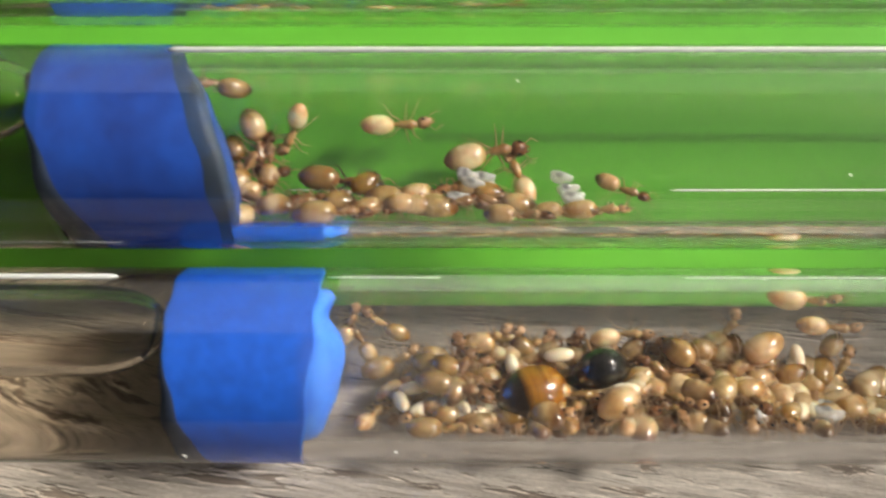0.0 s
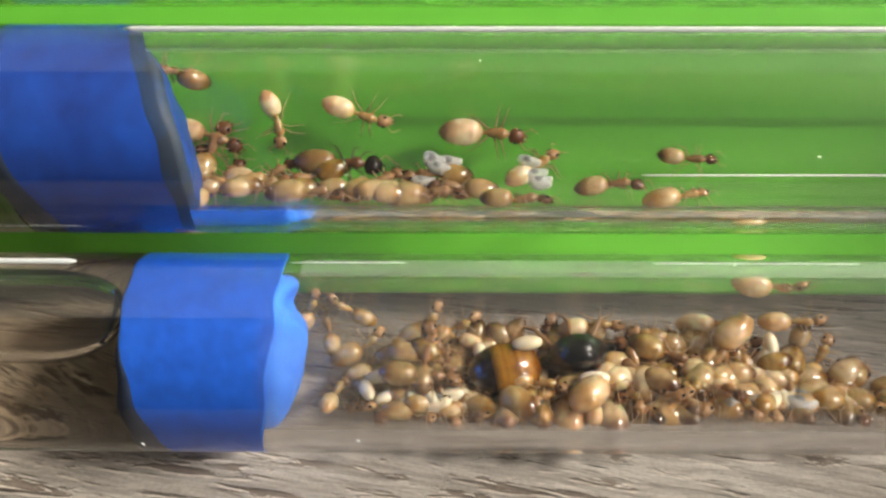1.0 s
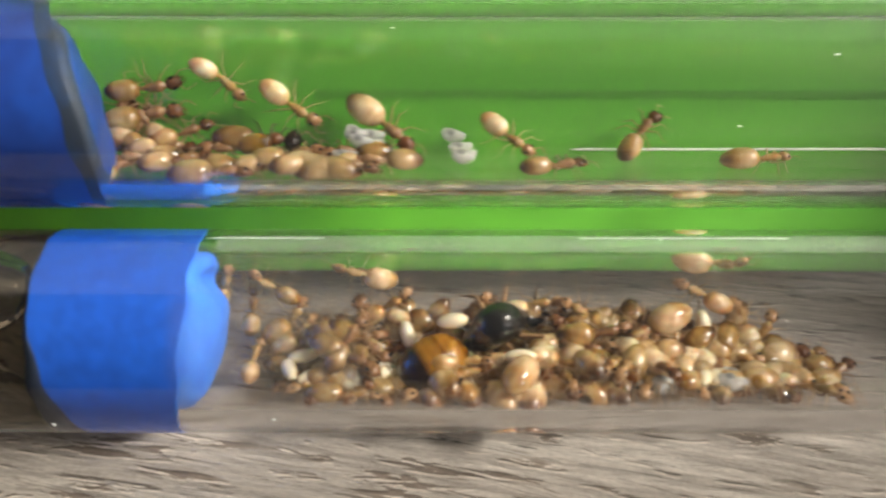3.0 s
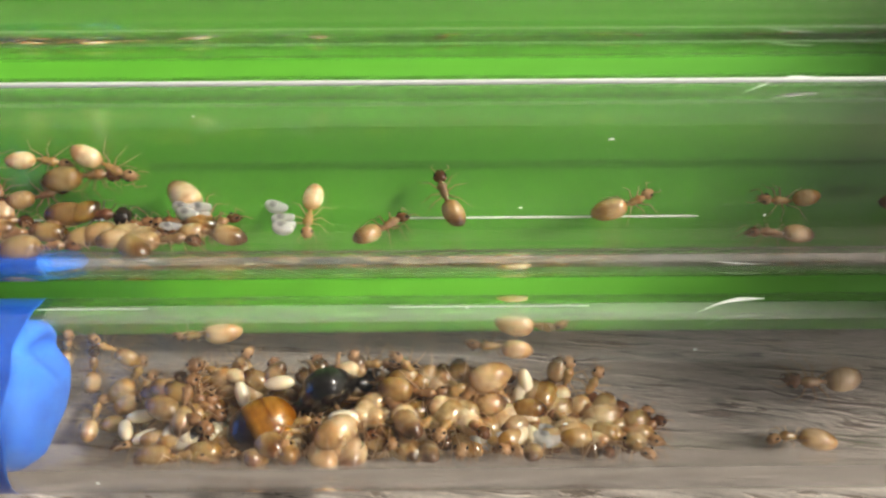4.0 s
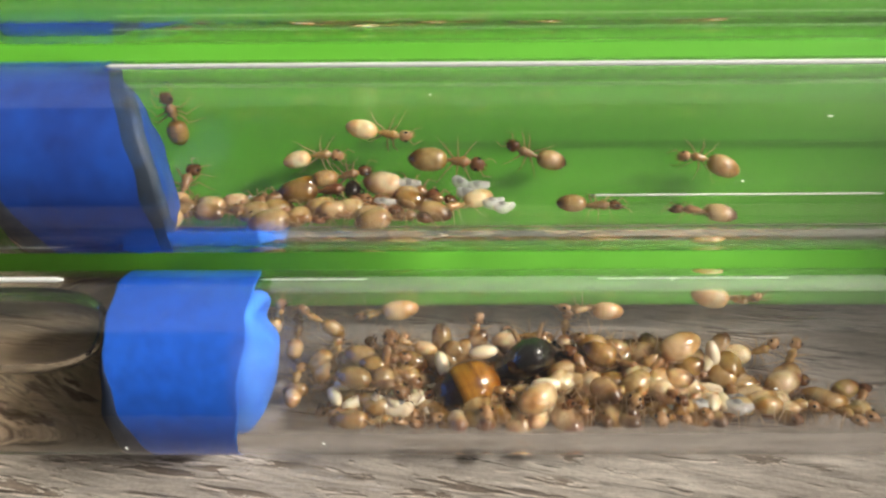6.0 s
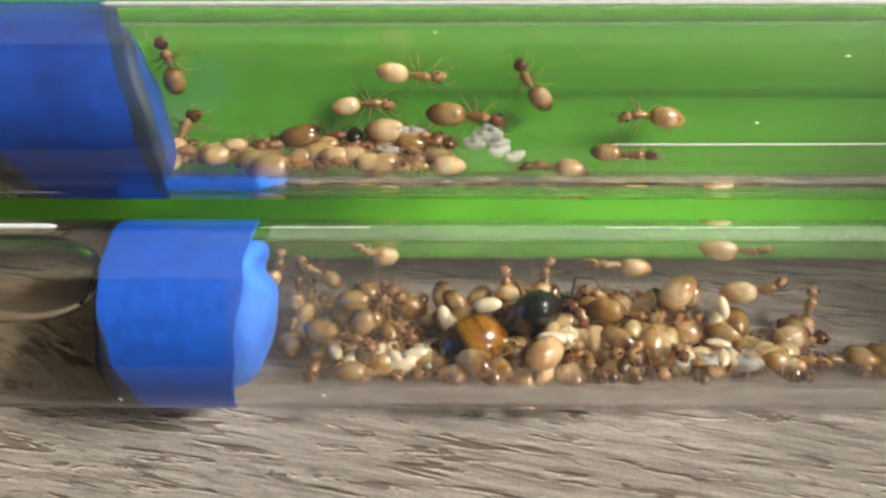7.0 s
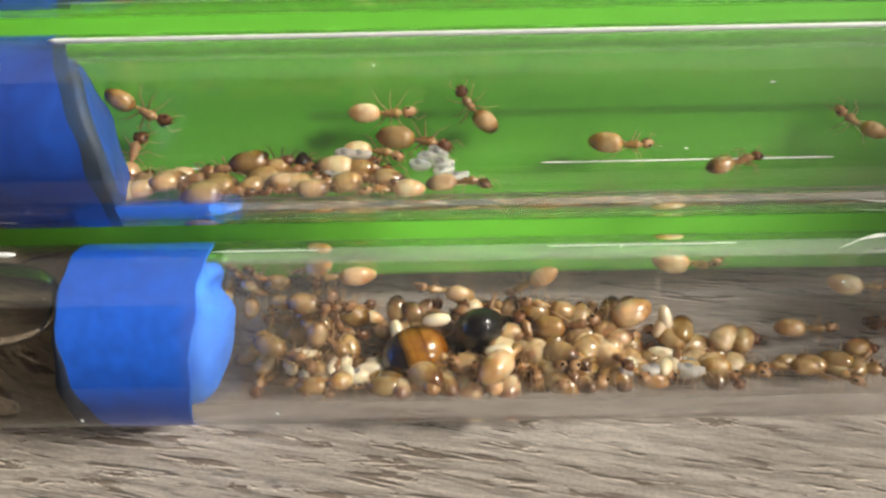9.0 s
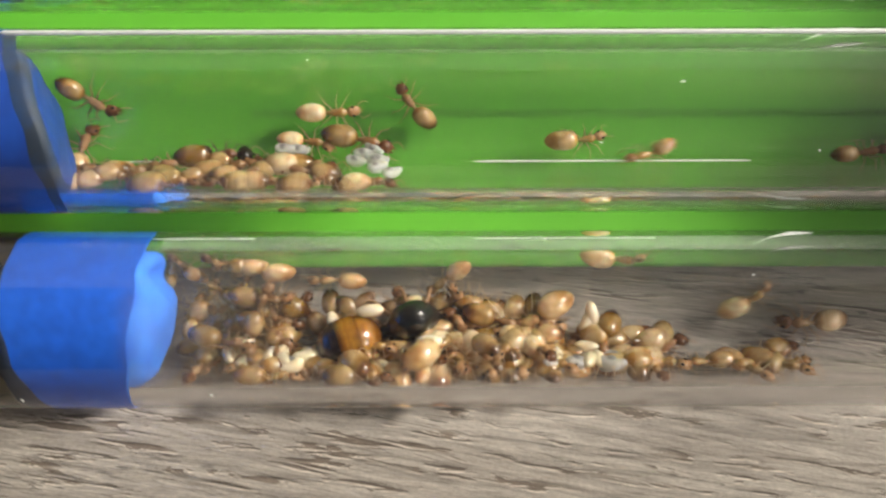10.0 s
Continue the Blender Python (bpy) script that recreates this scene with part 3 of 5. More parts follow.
# ---- water behind the plugs ----
def water(tube, x0, end, wide, tall):
    """The surface of the water behind the plug, round the long air bubble in it."""
    root = new("water")
    tagged(root, "brownish water with an air pocket, held back by the plug", "water", kind="structure")
    rows = [(x0, 0.5), (x0 + 1, 0.8), (x0 + 3, 1.0), (end - 14, 1.0)]
    for i in range(1, 22):
        a = math.pi / 2 * 0.985 * i / 21
        rows.append((end - 6.5 + 6.5 * math.sin(a), math.cos(a) ** 0.8))
    bm = rings([(x, wide * k, tall * k, 0.5 * (1 - k)) for x, k in rows], 48)
    bm.transform(pose(0, 0, 0, 60, 0, 0) @ Matrix.Translation((0, 0.9, RI - 0.4 - tall)))
    bmesh.ops.recalc_face_normals(bm, faces=bm.faces)
    bmesh.ops.reverse_faces(bm, faces=bm.faces[:])
    bm.transform(Matrix.Scale(MM, 4))
    me = bpy.data.meshes.new("air_pocket")
    bm.to_mesh(me)
    bm.free()
    me.materials.append(MENISCUS)
    me.polygons.foreach_set("use_smooth", [len(p.vertices) == 4 for p in me.polygons])
    ob = new("air_pocket", me)
    ob.parent = root
    ob.visible_shadow = False
    root.matrix_world = axis_pose(tube)


water(1, 8, 43.9, 3.1, 2.5)
water(2, -4, 35.4, 3.1, 2.5)


# ---- dust on the tubes ----
def dust():
    rng = random.Random(3)
    bm = bmesh.new()
    for tube, x, around in ((2, 94.5, 200), (2, 71.0, 150), (1, 90.8, 118), (2, 112.0, 205), (1, 62.0, 231), (2, 101.0, 165), (1, 108.0, 150), (2, 60.0, 120), (1, 45.5, 236), (1, 98.0, 190)):
        a = radians(around)
        u0, f0 = AXES[tube]
        at = slope(x, u0 + (RO + 0.03) * math.sin(a), f0 + (RO + 0.03) * math.cos(a)) / MM
        fleck = bmesh.ops.create_icosphere(bm, subdivisions=1, radius=0.08)["verts"]
        m = Matrix.Translation(at) @ pose(0, 0, 0, 0, rng.uniform(0, 60), rng.uniform(-40, 40)) @ Matrix.Diagonal((rng.uniform(1, 4), 1, 0.6, 1))
        bmesh.ops.transform(bm, matrix=m, verts=fleck)
    ob = link("dust_fleck", bm, GLINT_DUST_WHITE)
    tagged(ob, "white dust flecks clinging to the clear tubes", "dust", kind="stuff")


dust()


# ---- the ants ----
HIPS = {}
LEG_SETS = ((0.95, 52, 1.0), (0.6, 88, 1.0), (0.25, 128, 1.2))


def leg_mesh(side, at_x, angle, size, thick=1.0):
    """Coxa, thigh, shin and foot of one leg, in millimetres; side is 1 or -1."""
    a = radians(angle) * side
    dx, dy = math.cos(a), math.sin(a)
    pts = [(at_x, 0.22 * side, 0.75)]
    for reach, z in ((0.3, 0.72), (0.95, 1.3), (1.45, 0.55), (1.75, 0.08), (2.1, 0.03)):
        pts.append((at_x + dx * reach * size, 0.22 * side + dy * reach * size, z))
    return rod(pts, [r * thick for r in (0.1, 0.085, 0.05, 0.034, 0.022, 0.015)], 5)


def antenna_mesh(side, hx, hz):
    return rod([(hx + 0.35, 0.16 * side, hz + 0.1), (hx + 0.75, 0.65 * side, hz + 0.42), (hx + 0.9, 0.8 * side, hz + 0.4),
                (hx + 1.35, 0.75 * side, hz + 0.05), (hx + 1.75, 0.62 * side, hz - 0.3)], [0.045, 0.04, 0.045, 0.04, 0.03], 5)


def ant(kind, bend=0.0, swell=1.0, head=1.0, curl=0.0):
    """An ant that looks along x, its feet at z = 0. bend: its head turned aside; curl: its gaster hung down."""
    root = new("worker_ant")
    skin, top = SKIN[kind], HEAD[kind]
    bm = join(rings([(-0.35, 0.13, 0.14, 0.78), (-0.2, 0.21, 0.31, 0.86), (0.0, 0.17, 0.22, 0.82), (0.15, 0.28, 0.3, 0.86), (0.45, 0.4, 0.41, 0.95),
                     (0.72, 0.34, 0.36, 0.98), (1.0, 0.49, 0.48, 1.04), (1.3, 0.42, 0.42, 1.03), (1.55, 0.22, 0.24, 1.0), (1.75, 0.14, 0.15, 0.98)], 14))
    part("thorax", bm, skin, root)
    g = gaster_mesh(-1.72 * (0.5 + 0.5 * swell), 1.42 * swell, 0.93 * swell, 1.0, 0.1)
    g.transform(Matrix.Translation((-0.3, 0, 0.85)) @ pose(0, 0, 0, 0, -curl, bend * -0.4) @ Matrix.Translation((0.3, 0, -0.85)))
    part("gaster", g, GASTER[kind], root)
    turn = Matrix.Translation((1.65, 0, 1.0)) @ pose(0, 0, 0, 0, 14, bend) @ Matrix.Translation((-1.65, 0, -1.0))
    h = rings([(1.6, 0.14, 0.14, 1.0), (1.72, 0.42 * head, 0.32 * head, 1.0), (1.95, 0.56 * head, 0.4 * head, 1.0), (2.3, 0.55 * head, 0.4 * head, 1.0),
               (2.6, 0.45 * head, 0.33 * head, 0.97), (2.8, 0.28 * head, 0.2 * head, 0.94)], 14)
    h.transform(turn)
    skull = part("head", h, top, root)
    for side in (1, -1):
        e = egg(2.15, 0.17, 0.12, 0.14, 0)
        e.transform(turn @ Matrix.Translation((0, 0.43 * head * side, 1.26)))
        part("eye", e, EYE, skull, "small black eye")
        m = rod([(2.7, 0.2 * side * head, 0.93), (2.95, 0.2 * side * head, 0.9), (3.08, 0.05 * side, 0.88)], [0.09, 0.07, 0.03], 5)
        m.transform(turn)
        part("mandible", m, top, skull)
        an = antenna_mesh(side, 2.0, 1.0)
        an.transform(turn)
        part("antenna", an, LIMB, skull)
        for at_x, angle, size in LEG_SETS:
            leg = part("leg", leg_mesh(side, at_x, angle + random.uniform(-12, 12), size * random.uniform(0.9, 1.1)),
                       {"major": LIMB_DARK, "amber": LIMB_PALE, "pale": LIMB_PALE}.get(kind, LIMB), root)
            HIPS[leg.data.name] = (at_x * MM, 0.22 * side * MM, 0.75 * MM, side * (1 if at_x == 0.6 else -1))
    return root


def queen_ant():
    root = new("queen_ant")
    tagged(root, "large queen ant, glossy black thorax and swollen amber gaster", "ant")

    def add(name, bm, mat, parent, label=""):
        bm.transform(Matrix.Scale(1.16, 4))
        return part(name, bm, mat, parent, label)

    th = rings([(-0.7, 0.4, 0.5, 1.7), (-0.3, 0.5, 0.85, 1.9), (0.1, 0.55, 0.6, 1.9), (0.5, 1.05, 1.05, 2.2), (1.2, 1.4, 1.55, 2.7), (2.2, 1.5, 1.75, 2.95),
                (3.2, 1.4, 1.6, 2.75), (4.0, 1.0, 1.15, 2.3), (4.5, 0.45, 0.5, 1.9), (4.8, 0.35, 0.35, 1.7)], 22)
    add("thorax", th, QUEEN_BLACK, root, "glossy black arched thorax")
    g = gaster_mesh(-3.1, 2.7, 2.15, 1.95, 0.06)
    add("gaster", g, QUEEN_GASTER, root, "swollen amber gaster with a dark tip")
    h = rings([(4.4, 0.3, 0.3, 1.4), (4.6, 0.85, 0.6, 1.15), (5.0, 1.0, 0.7, 0.95), (5.5, 0.95, 0.65, 0.8), (6.0, 0.75, 0.5, 0.65), (6.4, 0.35, 0.3, 0.6)], 18)
    skull = add("head", h, QUEEN_BLACK, root)
    for side in (1, -1):
        e = egg(5.1, 0.24, 0.14, 0.24, 0)
        e.transform(Matrix.Translation((-0.1, 0.92 * side, 1.2)))
        add("eye", e, EYE, skull)
        add("mandible", rod([(6.1, 0.45 * side, 0.62), (6.65, 0.4 * side, 0.55), (6.9, 0.1 * side, 0.5)], [0.2, 0.15, 0.06]), QUEEN_BLACK, skull)
        add("antenna", rod([(5.7, 0.45 * side, 1.1), (6.5, 1.4 * side, 1.9), (6.8, 1.6 * side, 1.8), (7.9, 1.6 * side, 0.9)], [0.09, 0.08, 0.08, 0.05]), LIMB_DARK, skull)
        for x, a, size in ((3.2, 50, 1.7), (2.3, 92, 1.7), (1.2, 130, 2.0)):
            dx, dy = math.cos(radians(a)), math.sin(radians(a)) * side
            pts = [(x + dx * r * size, 0.8 * side + dy * r * size, z) for r, z in ((0, 1.5), (0.3, 1.4), (1.15, 2.6), (1.8, 1.0), (2.2, 0.15), (2.5, 0.05))]
            add("leg", rod(pts, [0.28, 0.24, 0.18, 0.12, 0.08, 0.05]), LIMB, root)
    return root


def larva(size=1.0, gut=True):
    """A pale grub, curved, its narrow head end bent over."""
    root = new("larva")
    rows = [(-1.3, 0.25), (-1.15, 0.5), (-0.8, 0.72), (-0.3, 0.8), (0.2, 0.72), (0.65, 0.58), (1.0, 0.45), (1.22, 0.26)]
    bm = rings([(x * size, r * size, r * size, size * (0.75 + 0.22 * x * x)) for x, r in rows], 14)
    body = part("body", bm, LARVA, root)
    if gut:
        g = egg(-0.3 * size, 0.5 * size, 0.42 * size, 0.36 * size, 1.34 * size)
        part("gut_spot", g, GUT, body, "dark gut showing through the skin")
    tagged(root, "translucent white ant larva lying on the tube wall", "larva", group="ant brood")
    return root


def pupa():
    root = new("pupa")
    part("case", egg(0, 1.25, 0.62, 0.62, 0.62, 0.05), PUPA, root)
    tagged(root, "pale cream ant pupa lying in the heap", "pupa", group="ant brood")
    return root


TEMPLATES = {
    ("pale", 0): ant("pale", 8, 1.0), ("pale", 1): ant("pale", -22, 0.92, 1.0, -10), ("pale", 2): ant("pale", 25, 1.22, 1.0, 12),
    ("brown", 0): ant("brown", 10, 0.95), ("brown", 1): ant("brown", -18, 1.05, 1.1, 14),
    ("big", 0): ant("big", -12, 1.12, 1.12), ("big", 1): ant("big", 20, 1.3, 1.05, 10),
    ("amber", 0): ant("amber", 14, 1.1, 1.0, 8), ("amber", 1): ant("amber", -20, 0.95, 1.05, -8),
    ("deep", 0): ant("deep", 16, 1.1, 1.0, 8), ("deep", 1): ant("deep", -14, 1.0, 1.05, -8),
    ("major", 0): ant("major", -5, 1.05, 1.35),
}
LABELS = {
    "pale": "small honey-coloured worker ant with a cream gaster",
    "brown": "brown worker ant with a tan gaster",
    "big": "stout amber worker ant with a swollen honey gaster",
    "amber": "honey-brown worker ant in the heap, clear amber gaster",
    "deep": "dull brown worker ant deep under the heap",
    "major": "large-headed major worker ant with a blackish head",
}
USED = set()


def worker(kind, variant, size, m):
    """One more ant of a kind, at a pose."""
    key = (kind, variant)
    src = TEMPLATES[key]
    ob = src if key not in USED else copy_thing(src, m)
    for o in (ob, *ob.children):
        o.animation_data_clear()
        if o is not ob:
            o.matrix_basis = Matrix.Identity(4)
    USED.add(key)
    ob.matrix_basis = m
    ob.scale = (size, size, size)
    tagged(ob, LABELS[kind], "ant", group="ants in the tubes")
    return ob


def restless(ob, tube, x, around, heading, lift, rng, calm=1.0, shift=0.0, rise=0.0):
    """Small shuffling on the spot all through the clip, drifting aside and up from the middle of it."""
    rows = []
    t = 0.0
    while t < 10.0:
        gone = min(1.0, max(0.0, (t - 5.2) / 2.4))
        rows.append((t, on_wall(tube, x + shift * gone + rng.gauss(0, 0.22) * calm, around + rise * gone + rng.gauss(0, 2.0) * calm, heading + rng.gauss(0, 11) * calm, lift)))
        t += rng.uniform(0.7, 1.6)
    rows.append((10.0, on_wall(tube, x + shift, around + rise, heading, lift)))
    walk(ob, rows)


def stride(ob, rows):
    """Swing an ant's legs while it goes from row to row, in two sets of three by turns."""
    beats = []
    for (t0, m0), (t1, m1) in zip(rows, rows[1:]):
        far = (m1.translation - m0.translation).length
        swing = 15 if far > 0.0015 * (t1 - t0) else 4
        count = max(1, round((t1 - t0) / 0.2))
        beats += [(t0 + (t1 - t0) * i / count, swing) for i in range(count)]
    beats.append((10.0, 0))
    for leg in ob.children:
        if leg.data.name in HIPS:
            x, y, z, phase = HIPS[leg.data.name]
            walk(leg, [(t, Matrix.Translation((x, y, z)) @ pose(0, 0, 0, 0, 0, swing * phase * (1 if i % 2 else -1)) @ Matrix.Translation((-x, -y, -z)))
                       for i, (t, swing) in enumerate(beats)])


def go(ob, rows):
    """Key an ant's way and its steps."""
    walk(ob, rows)
    stride(ob, rows)



# ---- the ants' ways ----
def motions():
    walker = worker('big', 0, 1.15, on_wall(2, 69.4, 2, 10))
    go(walker, [
        (0, on_wall(2, 69.40, 1.9, 10)),
        (0.5, on_wall(2, 72.45, 7.3, -8)),
        (1, on_wall(2, 71.84, 5.3, -5)),
        (1.5, on_wall(2, 71.02, 3.1, -10)),
        (2, on_wall(2, 70.64, -1.0, -18)),
        (3.5, on_wall(2, 69.35, -20.0, -50)),
        (4.5, on_wall(2, 68.47, -32.0, -50)),
        (5, on_wall(2, 68.43, -29.3, -25)),
        (5.5, on_wall(2, 68.59, -30.5, -20)),
        (7, on_wall(2, 68.55, -26.6, -10)),
        (7.5, on_wall(2, 68.54, -28.3, -12)),
        (8.5, on_wall(2, 68.59, -38.5, -8)),
        (10, on_wall(2, 69.40, -45.9, -5)),
    ])
    walker = worker('pale', 0, 1, on_wall(2, 61.9, 28, 3))
    go(walker, [
        (0, on_wall(2, 61.86, 28.4, 3)),
        (0.5, on_wall(2, 61.37, 24.4, 0)),
        (1, on_wall(2, 61.41, 22.5, -20)),
        (1.5, on_wall(2, 61.31, 18.7, -28)),
        (2, on_wall(2, 61.37, 17.0, -28)),
        (3.5, on_wall(2, 62.60, 3.0, -40)),
        (4.5, on_wall(2, 59.31, 35.9, -15)),
        (5, on_wall(2, 60.67, 32.6, -13)),
        (5.5, on_wall(2, 63.93, 28.9, -12)),
        (7, on_wall(2, 68.80, 34.1, -7)),
        (7.5, on_wall(2, 69.72, 30.2, 0)),
        (8, on_wall(2, 70.14, 28.7, -8)),
        (8.5, on_wall(2, 70.60, 21.3, -2)),
        (9, on_wall(2, 70.93, 18.1, 0)),
        (9.5, on_wall(2, 71.22, 16.5, 3)),
        (10, on_wall(2, 71.57, 16.7, 2)),
    ])
    walker = worker('pale', 1, 0.95, on_wall(2, 53.2, 22, -115))
    go(walker, [
        (0, on_wall(2, 53.22, 22.1, -115)),
        (0.5, on_wall(2, 53.83, 17.7, -95)),
        (1, on_wall(2, 54.76, 17.3, -80)),
        (1.5, on_wall(2, 55.88, 18.4, -55)),
        (2, on_wall(2, 56.10, 21.0, -50)),
        (3.5, on_wall(2, 57.14, 33.2, -35)),
        (4.5, on_wall(2, 53.87, 10.9, 17)),
        (5, on_wall(2, 56.11, 6.0, 25)),
        (5.5, on_wall(2, 58.39, 6.6, 15)),
        (7, on_wall(2, 64.62, 5.7, 3)),
        (7.5, on_wall(2, 66.57, 0.7, 8)),
        (8, on_wall(2, 67.99, 0.1, 8)),
        (8.5, on_wall(2, 69.02, -6.9, -8)),
        (9, on_wall(2, 70.12, -20.2, -10)),
        (9.5, on_wall(2, 69.88, -18.4, -5)),
        (10, on_wall(2, 69.47, -13.1, -10)),
    ])
    walker = worker('major', 0, 1.2, on_wall(2, 57.4, -29, -10))
    go(walker, [
        (0, on_wall(2, 57.42, -28.7, -10)),
        (0.5, on_wall(2, 59.15, -23.9, -20)),
        (1, on_wall(2, 60.07, -26.1, -3)),
        (1.5, on_wall(2, 60.19, -25.4, 0)),
        (2, on_wall(2, 60.30, -28.7, 0)),
        (3.5, on_wall(2, 59.90, -29.2, -3)),
        (4.5, on_wall(2, 60.07, -35.4, 0)),
        (5, on_wall(2, 61.20, -34.8, 0)),
        (5.5, on_wall(2, 61.24, -33.0, 2)),
        (7, on_wall(2, 61.33, -30.9, 3)),
        (7.5, on_wall(2, 61.09, -32.0, 2)),
        (8, on_wall(2, 60.94, -29.0, 3)),
        (8.5, on_wall(2, 61.00, -33.2, 2)),
        (9, on_wall(2, 61.23, -32.7, 2)),
        (9.5, on_wall(2, 61.02, -36.8, 3)),
        (10, on_wall(2, 61.31, -31.6, 3)),
    ])
    walker = worker('brown', 0, 0.85, on_wall(2, 80.3, -35, -30))
    go(walker, [
        (0, on_wall(2, 80.34, -35.4, -30)),
        (0.5, on_wall(2, 81.90, -27.6, -15)),
        (1, on_wall(2, 88.24, -18.8, -5)),
        (1.5, on_wall(2, 97.76, -31.8, 0)),
        (2, on_wall(2, 106.11, -58.0, 0)),
        (3.5, on_wall(2, 127.73, -24.4, 0)),
        (10, on_wall(2, 127.73, -24.4, 0)),
    ])
    walker = worker('brown', 1, 0.95, on_wall(2, 75.4, -67, 0))
    go(walker, [
        (0, on_wall(2, 75.41, -67.3, 0)),
        (0.5, on_wall(2, 78.83, -49.7, 0)),
        (1, on_wall(2, 81.77, -48.8, 0)),
        (1.5, on_wall(2, 84.26, -35.7, 25)),
        (2, on_wall(2, 89.35, -18.8, 22)),
        (3.5, on_wall(2, 90.09, -20.6, 80)),
        (4.5, on_wall(2, 88.13, -0.6, 125)),
        (5, on_wall(2, 86.71, 11.6, 128)),
        (5.5, on_wall(2, 81.19, -0.3, 170)),
        (7, on_wall(2, 78.83, 23.1, 120)),
        (7.5, on_wall(2, 78.15, 22.4, 125)),
        (8, on_wall(2, 78.22, 23.8, 130)),
        (8.5, on_wall(2, 78.59, 22.6, 125)),
        (9, on_wall(2, 78.79, 19.7, 125)),
        (9.5, on_wall(2, 78.68, 21.9, 128)),
        (10, on_wall(2, 79.22, 22.7, 125)),
    ])
    walker = worker('pale', 2, 0.9, on_wall(2, 78.1, -67, 0))
    go(walker, [
        (0, on_wall(2, 78.13, -67.2, 0)),
        (1, on_wall(2, 87.04, -69.9, 18)),
        (1.5, on_wall(2, 87.54, -73.1, 20)),
        (2, on_wall(2, 87.78, -69.1, 20)),
        (3.5, on_wall(2, 103.76, -36.6, 0)),
        (4.5, on_wall(2, 104.51, -7.5, 65)),
        (5, on_wall(2, 103.44, 4.2, 97)),
        (5.5, on_wall(2, 99.66, 2.2, 150)),
        (7, on_wall(2, 88.87, -5.5, 180)),
        (7.5, on_wall(2, 88.96, -15.8, 225)),
        (8, on_wall(2, 89.58, -16.1, 290)),
        (8.5, on_wall(2, 90.03, -18.9, 325)),
        (9, on_wall(2, 91.98, -18.1, 357)),
        (9.5, on_wall(2, 93.26, -12.2, 370)),
        (10, on_wall(2, 94.49, -12.6, 368)),
    ])
    walker = worker('brown', 0, 0.98, on_wall(2, 71.6, -88, 0))
    go(walker, [
        (0, on_wall(2, 71.65, -87.7, 0)),
        (1, on_wall(2, 74.08, -86.8, 3)),
        (1.5, on_wall(2, 76.41, -88.7, 3)),
        (2, on_wall(2, 81.10, -66.3, 10)),
        (3.5, on_wall(2, 83.39, -60.2, 25)),
        (4.5, on_wall(2, 84.53, -39.3, 50)),
        (5, on_wall(2, 83.92, -35.8, 42)),
        (5.5, on_wall(2, 83.67, -47.2, 3)),
        (7, on_wall(2, 86.58, -54.2, -5)),
        (7.5, on_wall(2, 86.65, -55.6, 0)),
        (8, on_wall(2, 87.84, -64.3, -5)),
        (8.5, on_wall(2, 91.51, -68.3, 0)),
        (9, on_wall(2, 101.31, -41.9, 20)),
        (9.5, on_wall(2, 109.31, -37.7, 0)),
        (10, on_wall(2, 120.09, -28.9, 10)),
    ])
    walker = worker('brown', 1, 0.95, on_wall(2, 106.2, -88, 180))
    go(walker, [
        (0, on_wall(2, 106.17, -87.7, 180)),
        (3.5, on_wall(2, 118.79, -71.4, 178)),
        (4.5, on_wall(2, 110.12, -56.9, 178)),
        (5, on_wall(2, 104.12, -74.4, 180)),
        (5.5, on_wall(2, 100.05, -59.1, 170)),
        (7, on_wall(2, 80.21, -85.4, 175)),
        (7.25, on_wall(2, 78.24, -58.6, 222)),
        (7.5, on_wall(2, 76.28, -31.9, 270)),
        (7.75, on_wall(2, 77.02, -40.2, 308)),
        (8, on_wall(2, 77.77, -48.6, 345)),
        (8.5, on_wall(2, 78.11, -56.7, 345)),
        (9, on_wall(2, 77.51, -63.7, 350)),
        (9.5, on_wall(2, 76.13, -75.3, 360)),
        (10, on_wall(2, 75.28, -85.8, 360)),
    ])
    walker = worker('brown', 0, 1.08, on_wall(2, 47.6, 87, 150))
    go(walker, [
        (0, on_wall(2, 47.59, 87.0, 150)),
        (0.5, on_wall(2, 47.33, 70.2, 140)),
        (1, on_wall(2, 47.24, 72.5, 145)),
        (1.25, on_wall(2, 48.21, 65.9, 182)),
        (1.5, on_wall(2, 49.18, 59.3, 220)),
        (1.75, on_wall(2, 48.76, 50.7, 265)),
        (2, on_wall(2, 48.33, 42.1, 310)),
        (2.75, on_wall(2, 49.96, 27.6, 355)),
        (3.5, on_wall(2, 51.58, 13.1, 400)),
        (5, on_wall(2, 47.76, 45.2, 460)),
        (5.5, on_wall(2, 48.64, 50.7, 452)),
        (7, on_wall(2, 48.48, 46.2, 455)),
        (7.5, on_wall(2, 48.02, 47.2, 450)),
        (8, on_wall(2, 48.83, 23.6, 385)),
        (8.5, on_wall(2, 49.53, 26.1, 330)),
        (9, on_wall(2, 49.60, 27.6, 328)),
        (9.5, on_wall(2, 49.72, 27.3, 324)),
        (10, on_wall(2, 49.67, 32.8, 324)),
    ])
    walker = worker('brown', 1, 1.08, on_wall(2, 50.2, 9, -80))
